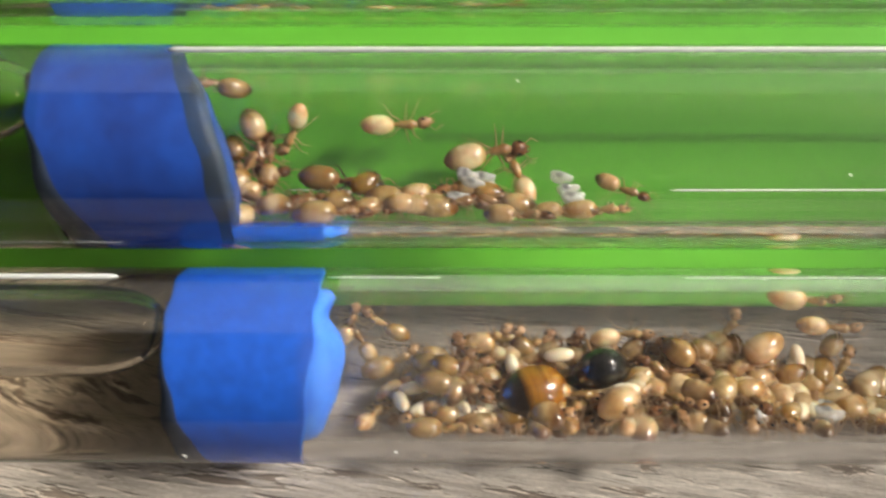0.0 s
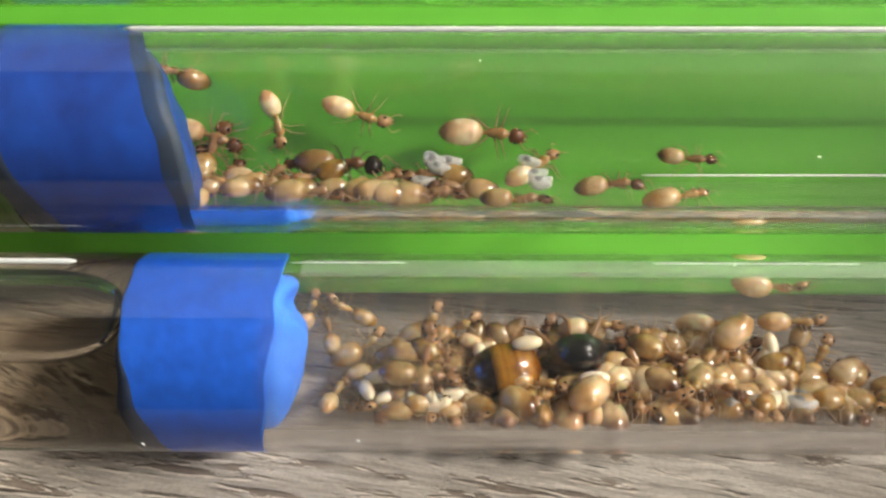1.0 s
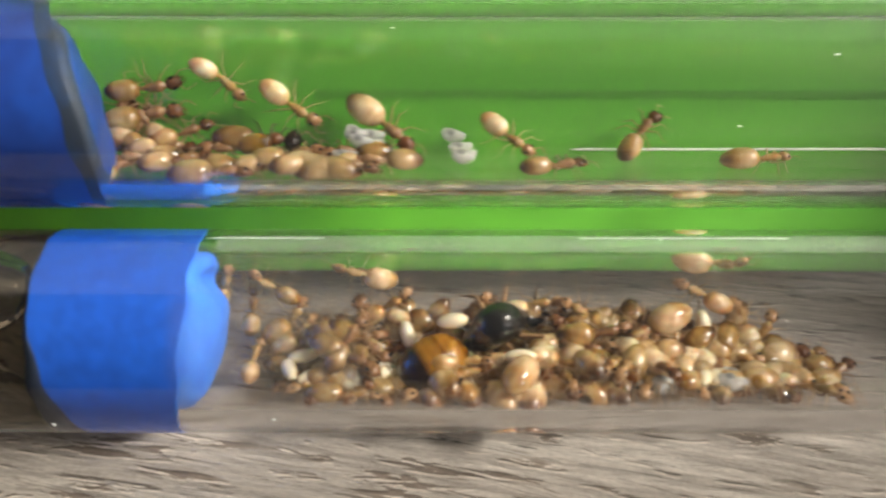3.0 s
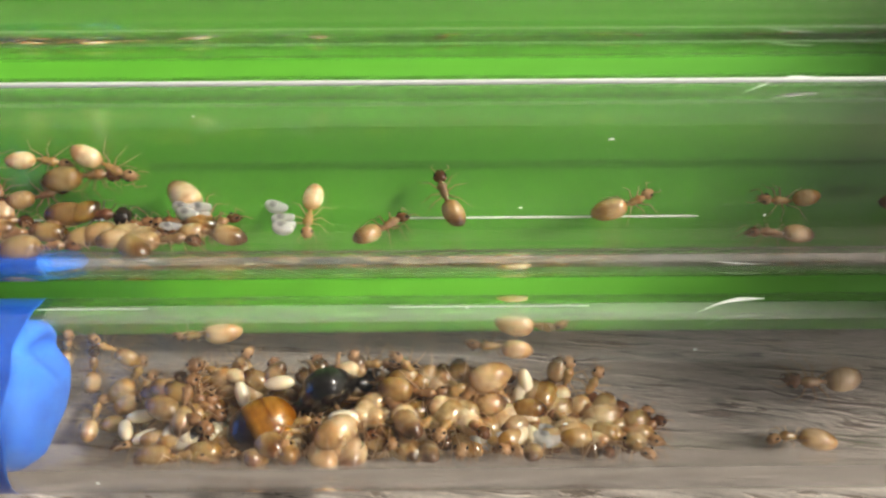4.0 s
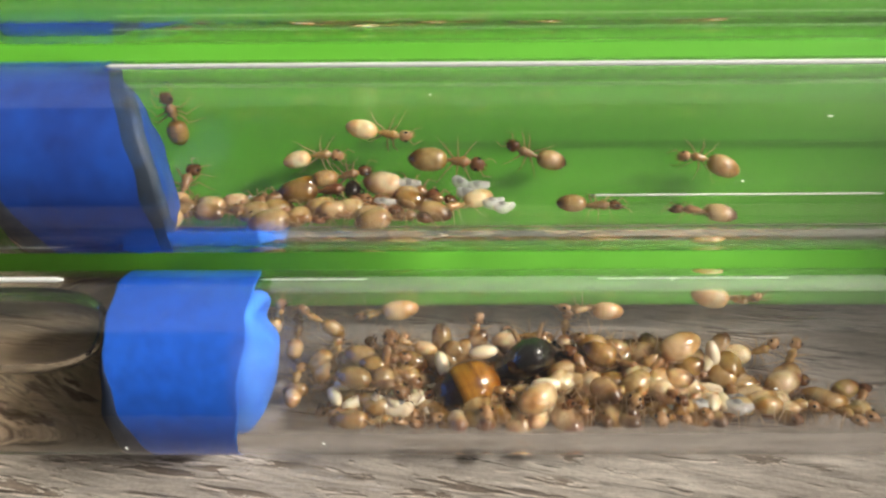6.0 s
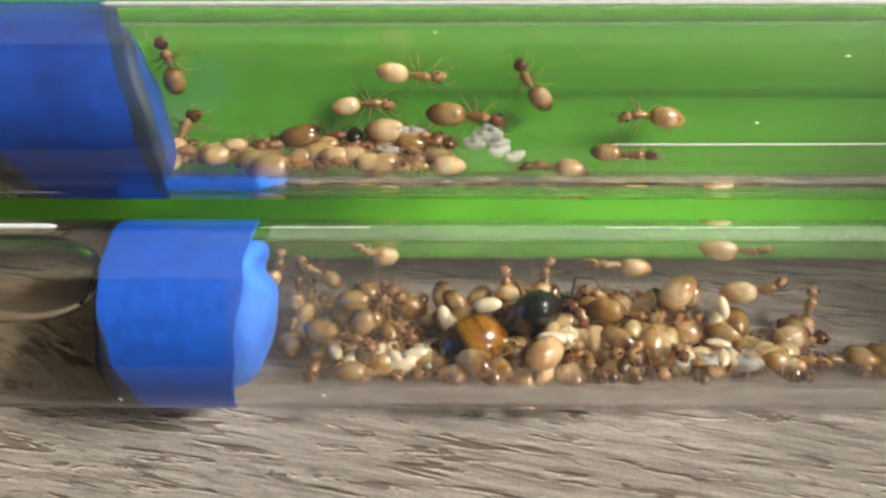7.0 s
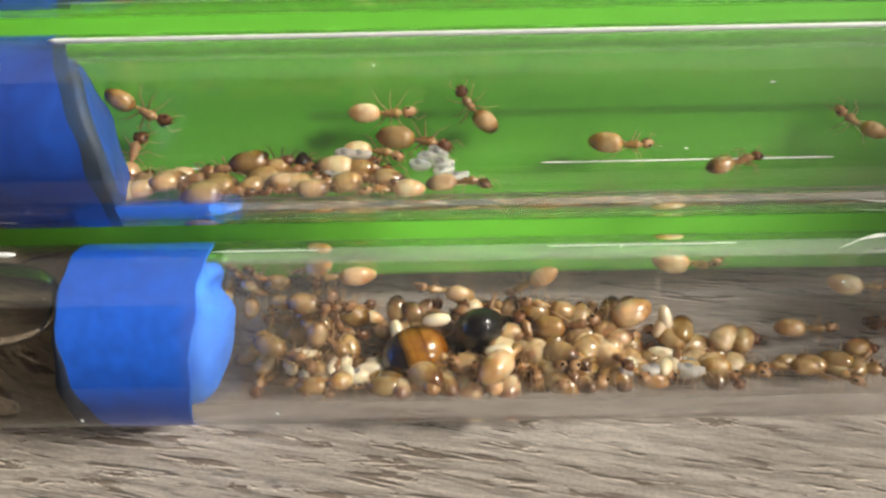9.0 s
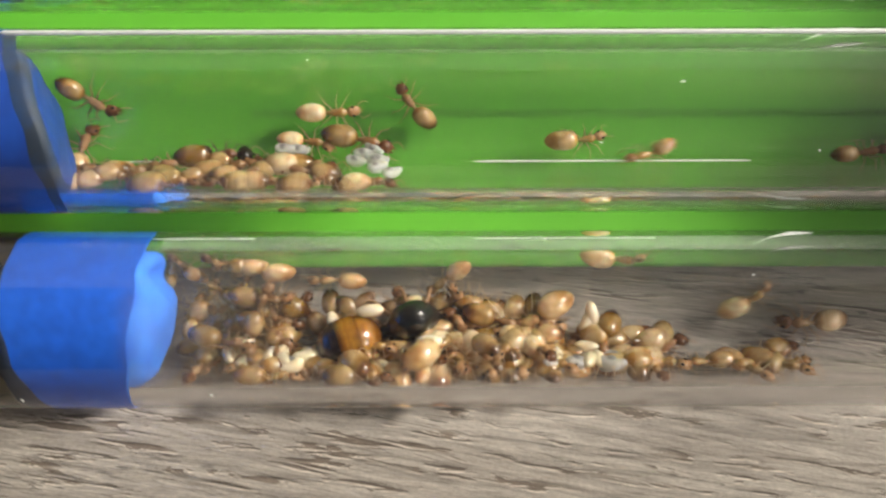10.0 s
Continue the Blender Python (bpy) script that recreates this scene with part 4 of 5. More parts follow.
    go(walker, [
        (0, on_wall(2, 50.24, 9.3, -80)),
        (1, on_wall(2, 49.13, 2.3, -20)),
        (1.25, on_wall(2, 49.03, 2.5, 20)),
        (1.5, on_wall(2, 48.94, 2.6, 60)),
        (2, on_wall(2, 48.84, 4.1, 80)),
        (5, on_wall(2, 48.91, -26.7, 80)),
        (5.5, on_wall(2, 48.99, -29.0, 80)),
        (7, on_wall(2, 49.16, -27.7, 75)),
        (7.5, on_wall(2, 48.49, -24.4, 75)),
        (8, on_wall(2, 48.54, -19.3, 75)),
        (9, on_wall(2, 48.83, -24.3, 80)),
        (10, on_wall(2, 49.01, -23.4, 78)),
    ])
    walker = worker('big', 1, 0.9, on_wall(2, 50.4, -68, 60))
    go(walker, [
        (0, on_wall(2, 50.41, -68.1, 60)),
        (1, on_wall(2, 49.81, -65.5, 60)),
        (1.5, on_wall(2, 49.35, -68.0, 60)),
        (2, on_wall(2, 49.30, -68.2, 60)),
        (5, on_wall(2, 49.51, -61.7, 65)),
        (5.5, on_wall(2, 49.47, -63.7, 65)),
        (7, on_wall(2, 49.32, -52.0, 65)),
        (9, on_wall(2, 49.74, -57.5, 65)),
        (10, on_wall(2, 49.55, -60.2, 65)),
    ])
    walker = worker('brown', 0, 0.95, on_wall(2, 51.2, -6, 90))
    go(walker, [
        (0, on_wall(2, 51.18, -5.9, 90)),
        (1, on_wall(2, 54.39, -38.9, 40)),
        (2, on_wall(2, 54.00, -32.2, 30)),
        (3.5, on_wall(2, 53.71, -15.9, 20)),
        (4.5, on_wall(2, 57.89, -7.9, 10)),
        (5, on_wall(2, 60.04, -7.4, 0)),
        (5.5, on_wall(2, 62.61, -7.0, 15)),
        (7, on_wall(2, 63.05, -39.1, 5)),
        (10, on_wall(2, 63.15, -37.6, 0)),
    ])
    walker = worker('brown', 1, 1, on_wall(2, 53.4, -52, 10))
    go(walker, [
        (0, on_wall(2, 53.40, -51.9, 10)),
        (1, on_wall(2, 53.33, -46.1, -30)),
        (2, on_wall(2, 53.14, -35.2, -30)),
        (3.5, on_wall(2, 52.26, -37.0, 10)),
        (5.5, on_wall(2, 53.39, -53.6, 10)),
        (7, on_wall(2, 53.49, -43.5, 12)),
        (9, on_wall(2, 51.84, -64.0, 5)),
        (10, on_wall(2, 52.20, -64.5, 5)),
    ])
    walker = worker('big', 0, 1.1, on_wall(2, 49.3, -14, 60))
    go(walker, [
        (0, on_wall(2, 49.31, -13.8, 60)),
        (1.5, on_wall(2, 49.43, -12.5, 70)),
        (2, on_wall(2, 49.75, -8.1, 50)),
        (3.5, on_wall(2, 52.69, 0.8, 5)),
        (4.5, on_wall(2, 67.38, 13.6, 5)),
        (5, on_wall(2, 71.07, 2.8, 0)),
        (5.5, on_wall(2, 71.79, 4.1, -5)),
        (7, on_wall(2, 73.62, -6.9, -8)),
        (7.5, on_wall(2, 73.67, -6.4, -10)),
        (8, on_wall(2, 73.81, -3.3, -5)),
        (8.5, on_wall(2, 74.11, -7.5, -8)),
        (9, on_wall(2, 73.86, -9.8, -12)),
        (9.5, on_wall(2, 74.00, -10.5, -10)),
        (10, on_wall(2, 74.41, -12.0, -15)),
    ])
    walker = worker('big', 1, 1, on_wall(2, 57.3, -77, 5))
    go(walker, [
        (0, on_wall(2, 57.33, -77.3, 5)),
        (1, on_wall(2, 57.87, -64.9, 0)),
        (3.5, on_wall(2, 57.28, -87.2, 5)),
        (5.5, on_wall(2, 59.23, -88.4, 8)),
        (7, on_wall(2, 59.33, -85.5, 8)),
        (9, on_wall(2, 57.91, -88.7, 5)),
        (10, on_wall(2, 58.00, -86.1, 5)),
    ])
    walker = worker('pale', 0, 0.95, on_wall(2, 71.9, -22, 110))
    go(walker, [
        (0, on_wall(2, 71.88, -21.8, 110)),
        (0.5, on_wall(2, 72.65, -39.1, 90)),
        (1, on_wall(2, 75.74, -28.8, 40)),
        (1.5, on_wall(2, 79.56, -16.9, 15)),
        (2, on_wall(2, 80.79, -19.7, -8)),
        (3.5, on_wall(2, 78.73, -25.8, -65)),
        (4.5, on_wall(2, 76.83, -33.0, -130)),
        (5, on_wall(2, 75.47, -34.1, -155)),
        (5.5, on_wall(2, 74.97, -37.6, -145)),
        (7, on_wall(2, 70.36, -85.4, -180)),
        (10, on_wall(2, 72.81, -86.0, -180)),
    ])
    walker = worker('pale', 1, 0.9, on_wall(2, 113.4, -13, 180))
    go(walker, [
        (0, on_wall(2, 113.39, -13.2, 180)),
        (8, on_wall(2, 119.73, -24.2, 180)),
        (8.5, on_wall(2, 112.97, 0.8, 180)),
        (9, on_wall(2, 112.36, -1.6, 145)),
        (9.5, on_wall(2, 111.21, -4.2, 155)),
        (10, on_wall(2, 100.90, -28.3, 200)),
    ])
    walker = worker('brown', 0, 1.05, on_wall(2, 61.8, -61, 180))
    go(walker, [
        (0, on_wall(2, 61.75, -61.4, 180)),
        (1, on_wall(2, 62.41, -72.3, 180)),
        (3.5, on_wall(2, 62.81, -61.4, 180)),
        (5.5, on_wall(2, 64.19, -68.8, 180)),
        (9, on_wall(2, 63.49, -82.0, 180)),
        (10, on_wall(2, 63.92, -86.0, 180)),
    ])
    walker = worker('brown', 1, 1.1, on_wall(2, 66.3, -56, 0))
    go(walker, [
        (0, on_wall(2, 66.33, -56.2, 0)),
        (1, on_wall(2, 67.28, -68.4, 0)),
        (3.5, on_wall(2, 66.51, -67.9, 0)),
        (5.5, on_wall(2, 67.60, -80.6, 0)),
        (9, on_wall(2, 69.51, -60.2, 0)),
        (10, on_wall(2, 70.83, -85.8, 0)),
    ])
    walker = worker('brown', 0, 1, on_wall(2, 69.1, -44, -20))
    go(walker, [
        (0, on_wall(2, 69.12, -43.7, -20)),
        (1, on_wall(2, 64.56, -58.7, 10)),
        (3.5, on_wall(2, 69.23, -48.1, 40)),
        (5.5, on_wall(2, 70.33, -44.4, -10)),
        (7, on_wall(2, 69.77, -34.3, -10)),
        (9, on_wall(2, 67.93, -38.6, 15)),
        (10, on_wall(2, 67.40, -50.3, 10)),
    ])
    walker = worker('big', 0, 1, on_wall(2, 64.9, -40, 10))
    go(walker, [
        (0, on_wall(2, 64.93, -40.2, 10)),
        (1, on_wall(2, 65.48, -64.4, 0)),
        (3.5, on_wall(2, 64.92, -56.4, 5)),
        (5.5, on_wall(2, 65.53, -56.9, 0)),
        (7, on_wall(2, 65.58, -59.4, 0)),
        (9, on_wall(2, 65.18, -64.1, 0)),
        (10, on_wall(2, 65.90, -85.8, 0)),
    ])
    walker = worker('brown', 1, 0.9, on_wall(2, 48.6, -9, -80))
    go(walker, [
        (0, on_wall(2, 48.58, -8.5, -80)),
        (0.333333, on_wall(2, 48.64, -15.5, -20)),
        (0.666667, on_wall(2, 48.70, -22.5, 40)),
        (1, on_wall(2, 48.76, -29.6, 100)),
        (2, on_wall(2, 48.41, -13.1, 90)),
        (3.5, on_wall(2, 50.81, -22.2, 60)),
        (5.5, on_wall(2, 50.90, -50.7, 10)),
        (7, on_wall(2, 51.14, -46.7, 10)),
        (10, on_wall(2, 51.83, -60.3, 0)),
    ])
    walker = worker('brown', 0, 0.95, on_wall(2, 50.8, -31, 40))
    go(walker, [
        (0, on_wall(2, 50.84, -30.7, 40)),
        (1, on_wall(2, 50.77, -42.5, 60)),
        (1.5, on_wall(2, 50.79, -35.8, 95)),
        (2, on_wall(2, 50.81, -29.2, 130)),
        (3.5, on_wall(2, 51.32, -6.6, 130)),
        (4.5, on_wall(2, 53.25, -24.8, 72)),
        (5.5, on_wall(2, 55.18, -43.1, 15)),
        (7, on_wall(2, 55.35, -39.1, 15)),
        (10, on_wall(2, 54.63, -49.7, 5)),
    ])
    walker = worker('big', 1, 0.95, on_wall(2, 63.4, -61, 190))
    go(walker, [
        (0, on_wall(2, 63.35, -61.4, 190)),
        (1, on_wall(2, 64.14, -64.5, 180)),
        (3.5, on_wall(2, 64.75, -67.8, 185)),
        (4.16667, on_wall(2, 62.29, -65.6, 123)),
        (4.83333, on_wall(2, 59.84, -63.4, 62)),
        (5.5, on_wall(2, 57.38, -61.2, 0)),
        (7, on_wall(2, 57.64, -65.9, 0)),
        (10, on_wall(2, 59.08, -68.3, 5)),
    ])
    walker = worker('pale', 2, 0.95, on_wall(1, 95.4, 88, 5))
    go(walker, [
        (0, on_wall(1, 95.40, 88.5, 5)),
        (0.5, on_wall(1, 94.95, 89.6, 6)),
        (1, on_wall(1, 94.84, 89.3, 8)),
        (1.5, on_wall(1, 94.50, 87.4, 8)),
        (2, on_wall(1, 94.54, 87.9, 8)),
        (3.5, on_wall(1, 96.31, 88.8, 8)),
        (5, on_wall(1, 96.61, 88.5, 8)),
        (5.5, on_wall(1, 96.59, 88.0, 8)),
        (7, on_wall(1, 96.21, 90.6, 6)),
        (7.5, on_wall(1, 96.75, 89.2, 6)),
        (8.5, on_wall(1, 97.35, 87.7, 6)),
        (9, on_wall(1, 97.40, 87.6, 6)),
        (9.5, on_wall(1, 97.36, 87.1, 4)),
        (10, on_wall(1, 97.62, 90.2, 6)),
    ])
    walker = worker('pale', 0, 1, on_wall(1, 98.8, 35, -5))
    go(walker, [
        (0, on_wall(1, 98.82, 35.1, -5)),
        (0.5, on_wall(1, 100.84, 31.0, 0)),
        (1, on_wall(1, 97.99, 27.6, 2)),
        (1.5, on_wall(1, 96.70, 31.8, 25)),
        (2, on_wall(1, 94.84, 31.5, 80)),
        (2.75, on_wall(1, 95.57, 32.4, 128)),
        (3.5, on_wall(1, 96.30, 33.3, 175)),
        (4.5, on_wall(1, 89.19, 58.4, 165)),
        (5, on_wall(1, 86.52, 66.2, 168)),
        (5.5, on_wall(1, 83.95, 64.3, 177)),
        (7, on_wall(1, 86.51, 54.3, 172)),
        (7.5, on_wall(1, 85.15, 54.6, 185)),
        (8, on_wall(1, 83.22, 59.2, 195)),
        (8.5, on_wall(1, 82.47, 61.2, 197)),
        (9, on_wall(1, 83.55, 47.6, 222)),
        (9.5, on_wall(1, 82.65, 49.0, 230)),
        (10, on_wall(1, 82.21, 45.8, 230)),
    ])
    walker = worker('pale', 1, 1, on_wall(1, 81.1, 26, 2))
    go(walker, [
        (0, on_wall(1, 81.09, 26.4, 2)),
        (0.5, on_wall(1, 81.13, 22.5, -5)),
        (1, on_wall(1, 80.94, 24.0, 0)),
        (1.5, on_wall(1, 80.68, 23.9, 0)),
        (2, on_wall(1, 80.32, 25.4, 8)),
        (3.5, on_wall(1, 82.35, 20.4, 10)),
        (5.5, on_wall(1, 79.37, 20.4, 0)),
        (7, on_wall(1, 78.73, 21.8, 0)),
        (10, on_wall(1, 80.59, 16.7, 0)),
    ])
    walker = worker('pale', 2, 0.95, on_wall(1, 70.3, 19, 20))
    go(walker, [
        (0, on_wall(1, 70.30, 18.5, 20)),
        (1, on_wall(1, 66.90, 21.9, 55)),
        (2, on_wall(1, 63.50, 25.3, 90)),
        (2.75, on_wall(1, 66.51, 49.6, 132)),
        (3.5, on_wall(1, 69.52, 74.0, 175)),
        (4.5, on_wall(1, 67.22, 56.2, 200)),
        (5, on_wall(1, 66.75, 46.4, 222)),
        (5.5, on_wall(1, 66.33, 45.3, 220)),
        (6.25, on_wall(1, 65.99, 62.6, 172)),
        (7, on_wall(1, 65.64, 79.8, 125)),
        (7.5, on_wall(1, 69.20, 51.4, 180)),
        (8, on_wall(1, 66.99, 44.1, 185)),
        (8.5, on_wall(1, 66.52, 37.3, 190)),
        (9, on_wall(1, 66.50, 64.9, 180)),
        (9.5, on_wall(1, 64.79, 79.6, 180)),
        (10, on_wall(1, 64.71, 55.9, 180)),
    ])
    walker = worker('pale', 0, 0.9, on_wall(1, 57.6, 37, 70))
    go(walker, [
        (0, on_wall(1, 57.55, 36.8, 70)),
        (0.5, on_wall(1, 57.29, 32.0, 70)),
        (1, on_wall(1, 57.09, 38.6, 70)),
        (2, on_wall(1, 56.42, 41.2, 70)),
        (5.5, on_wall(1, 56.63, 44.3, 70)),
        (7, on_wall(1, 56.78, 48.4, 70)),
        (9, on_wall(1, 56.26, 47.0, 70)),
        (10, on_wall(1, 56.46, 54.3, 70)),
    ])
    walker = worker('pale', 1, 0.9, on_wall(1, 60.5, 37, 140))
    go(walker, [
        (0, on_wall(1, 60.49, 36.9, 140)),
        (0.5, on_wall(1, 61.06, 32.2, 140)),
        (1, on_wall(1, 60.46, 38.7, 143)),
        (2, on_wall(1, 60.49, 37.8, 140)),
        (3.5, on_wall(1, 60.45, 40.8, 140)),
        (5.5, on_wall(1, 60.53, 40.1, 138)),
        (7, on_wall(1, 60.38, 42.3, 140)),
        (7.5, on_wall(1, 60.33, 41.6, 140)),
        (8.5, on_wall(1, 59.66, 38.1, 140)),
        (10, on_wall(1, 60.64, 30.2, 140)),
    ])
    walker = worker('pale', 2, 0.95, on_wall(1, 89.9, 28, 65))
    go(walker, [
        (0, on_wall(1, 89.90, 27.8, 65)),
        (0.5, on_wall(1, 89.17, 31.7, 62)),
        (1, on_wall(1, 91.55, 23.3, 12)),
        (1.5, on_wall(1, 99.31, 13.1, 60)),
        (1.75, on_wall(1, 99.79, 13.7, 98)),
        (2, on_wall(1, 100.27, 14.3, 135)),
        (3.5, on_wall(1, 99.47, -0.7, 90)),
        (4.5, on_wall(1, 99.72, -1.1, 55)),
        (5.5, on_wall(1, 99.97, -1.6, 20)),
        (7, on_wall(1, 99.37, 21.0, 18)),
        (7.5, on_wall(1, 101.93, 29.3, 17)),
        (8, on_wall(1, 105.07, 43.6, 12)),
        (8.5, on_wall(1, 109.21, 35.0, -3)),
        (9, on_wall(1, 114.06, 32.8, 0)),
        (9.5, on_wall(1, 117.93, 40.5, 60)),
        (10, on_wall(1, 111.26, 15.8, 40)),
    ])
    walker = worker('pale', 0, 1, on_wall(1, 99.9, -13, 60))
    go(walker, [
        (0, on_wall(1, 99.86, -13.1, 60)),
        (5.5, on_wall(1, 102.51, -9.9, 60)),
        (7, on_wall(1, 103.75, -2.8, 75)),
        (7.5, on_wall(1, 105.55, 9.3, 50)),
        (8, on_wall(1, 110.17, 4.2, 3)),
        (8.5, on_wall(1, 109.99, -16.0, 0)),
        (9, on_wall(1, 109.15, -12.4, 0)),
        (9.5, on_wall(1, 109.84, -7.6, 0)),
        (10, on_wall(1, 109.30, -53.6, 10)),
    ])
    walker = worker('pale', 1, 0.9, on_wall(1, 101.6, -29, 40))
    go(walker, [
        (0, on_wall(1, 101.61, -29.3, 40)),
        (5.5, on_wall(1, 106.04, -45.3, 30)),
        (7, on_wall(1, 108.16, -53.6, 60)),
        (7.5, on_wall(1, 109.20, -46.2, 60)),
        (8, on_wall(1, 106.69, -36.0, 20)),
        (8.5, on_wall(1, 106.68, -43.8, 5)),
        (9, on_wall(1, 107.81, -47.3, 10)),
        (9.5, on_wall(1, 109.67, -42.2, 10)),
        (10, on_wall(1, 110.93, -62.8, 10)),
    ])
    walker = worker('brown', 1, 1.2, on_wall(1, 120.3, 25, 180))
    go(walker, [
        (0, on_wall(1, 120.26, 25.4, 180)),
        (8.2, on_wall(1, 122.60, -12.5, 180)),
        (8.5, on_wall(1, 117.65, -7.0, 180)),
        (9, on_wall(1, 117.75, -7.2, 185)),
        (9.5, on_wall(1, 116.55, -6.9, 190)),
        (10, on_wall(1, 117.01, -9.2, 182)),
    ])
    walker = worker('pale', 2, 0.95, on_wall(1, 120.0, -34, 180))
    go(walker, [
        (0, on_wall(1, 119.98, -34.5, 180)),
        (7, on_wall(1, 113.32, -72.1, 180)),
        (8, on_wall(1, 110.42, -58.9, 150)),
        (8.25, on_wall(1, 111.69, -59.2, 105)),
        (8.5, on_wall(1, 112.96, -59.5, 60)),
        (9, on_wall(1, 112.46, -62.6, 12)),
        (9.5, on_wall(1, 113.83, -55.5, 12)),
        (10, on_wall(1, 113.89, -61.0, 12)),
    ])
    walker = worker('pale', 0, 0.95, on_wall(1, 69.3, 18, 30))
    go(walker, [
        (0, on_wall(1, 69.32, 18.5, 30)),
        (5.5, on_wall(1, 72.68, 19.5, 60)),
        (7, on_wall(1, 76.96, 18.8, 90)),
        (7.5, on_wall(1, 76.70, 42.1, 115)),
        (8, on_wall(1, 74.90, 42.9, 150)),
        (8.5, on_wall(1, 70.85, 59.7, 158)),
        (9, on_wall(1, 75.83, 37.7, 165)),
        (9.5, on_wall(1, 72.78, 34.7, 200)),
        (10, on_wall(1, 71.77, 43.0, 180)),
    ])
    walker = worker('pale', 1, 0.9, on_wall(1, 72.8, 13, 20))
    go(walker, [
        (0, on_wall(1, 72.78, 12.9, 20)),
        (2, on_wall(1, 74.42, 8.8, 60)),
        (5.5, on_wall(1, 83.49, 19.0, 90)),
        (7, on_wall(1, 80.19, 34.3, 80)),
        (7.5, on_wall(1, 83.82, 25.8, 140)),
        (8.5, on_wall(1, 78.89, 41.4, 140)),
        (9, on_wall(1, 79.19, 17.1, 140)),
        (10, on_wall(1, 84.11, 16.6, 140)),
    ])
    walker = worker('pale', 2, 0.85, on_wall(1, 62.4, -25, 40))
    go(walker, [
        (0, on_wall(1, 62.43, -24.6, 40)),
        (5.5, on_wall(1, 62.31, -2.9, 60)),
        (7, on_wall(1, 59.44, 10.0, 80)),
        (7.5, on_wall(1, 64.41, 88.7, 90)),
        (8, on_wall(1, 64.07, 91.8, 100)),
        (8.25, on_wall(1, 63.60, 82.1, 165)),
        (8.5, on_wall(1, 63.14, 72.4, 230)),
        (9, on_wall(1, 64.02, 87.2, 230)),
        (9.5, on_wall(1, 64.39, 86.7, 200)),
        (10, on_wall(1, 62.74, 65.4, 180)),
    ])
    walker = worker('pale', 0, 1.05, on_wall(1, 65.9, -100, 5))
    go(walker, [
        (0, on_wall(1, 65.89, -100.0, 5)),
        (1, on_wall(1, 66.35, -78.8, 5)),
        (3.5, on_wall(1, 66.97, -89.8, 0)),
        (5.5, on_wall(1, 65.92, -99.9, 0)),
        (7, on_wall(1, 65.45, -84.8, 10)),
        (7.5, on_wall(1, 65.83, -90.3, 10)),
        (9, on_wall(1, 65.97, -83.0, 5)),
        (10, on_wall(1, 66.37, -96.9, 5)),
    ])
    walker = worker('big', 0, 1.05, on_wall(1, 70.1, -79, 0))
    go(walker, [
        (0, on_wall(1, 70.12, -79.1, 0)),
        (1, on_wall(1, 71.48, -58.5, 0)),
        (2, on_wall(1, 72.93, -65.4, 0)),
        (3.5, on_wall(1, 70.37, -80.2, 0)),
        (5.5, on_wall(1, 75.10, -89.5, 0)),
        (7, on_wall(1, 78.01, -74.8, 0)),
        (9, on_wall(1, 72.49, -87.4, 0)),
        (10, on_wall(1, 74.52, -96.9, 0)),
    ])
    queen = queen_ant()
    walk(queen, [
        (0, on_wall(1, 76.43, -34.8, 18, 0.8)),
        (0.5, on_wall(1, 76.50, -24.6, 15, 0.8)),
        (1, on_wall(1, 76.92, -22.1, 12, 0.8)),
        (2, on_wall(1, 76.66, -23.9, 25, 0.8)),
        (3.5, on_wall(1, 76.66, -28.0, 32, 0.8)),
        (4.5, on_wall(1, 76.85, -32.9, 28, 0.8)),
        (5.5, on_wall(1, 76.95, -27.8, 25, 0.8)),
        (7, on_wall(1, 77.12, -26.3, 27, 0.8)),
        (7.5, on_wall(1, 76.96, -27.8, 22, 0.8)),
        (8, on_wall(1, 76.60, -23.4, 20, 0.8)),
        (9, on_wall(1, 76.53, -26.7, 20, 0.8)),
        (10, on_wall(1, 76.62, -25.1, 18, 0.8)),
    ])
    walker = worker('pale', 1, 0.9, on_wall(1, 59.7, -64, 60))
    go(walker, [
        (0, on_wall(1, 59.67, -63.6, 60)),
        (3.5, on_wall(1, 58.66, -31.8, 80)),
        (5.5, on_wall(1, 58.26, -30.9, 80)),
        (7, on_wall(1, 57.97, -23.1, 85)),
        (8, on_wall(1, 58.25, 7.4, 80)),
        (9, on_wall(1, 58.41, 34.6, 70)),
        (10, on_wall(1, 58.03, -0.4, 75)),
    ])
    walker = worker('brown', 0, 0.85, on_wall(1, 58.5, 18, 120))
    go(walker, [
        (0, on_wall(1, 58.46, 18.3, 120)),
        (2, on_wall(1, 58.69, 14.0, 90)),
        (5.5, on_wall(1, 58.22, 20.2, 80)),
        (7, on_wall(1, 58.46, 21.4, 80)),
        (8, on_wall(1, 57.87, 58.5, 100)),
        (10, on_wall(1, 58.02, 65.8, 110)),
    ])
    walker = worker('pale', 2, 0.9, on_wall(1, 61.4, -3, 30))
    go(walker, [
        (0, on_wall(1, 61.41, -3.4, 30)),
        (5.5, on_wall(1, 61.80, 8.3, 60)),
        (7, on_wall(1, 59.94, -6.5, 60)),
        (8, on_wall(1, 59.74, -13.6, 80)),
        (10, on_wall(1, 59.45, 17.4, 60)),
    ])
    walker = worker('brown', 1, 0.9, on_wall(1, 64.4, -9, 20))
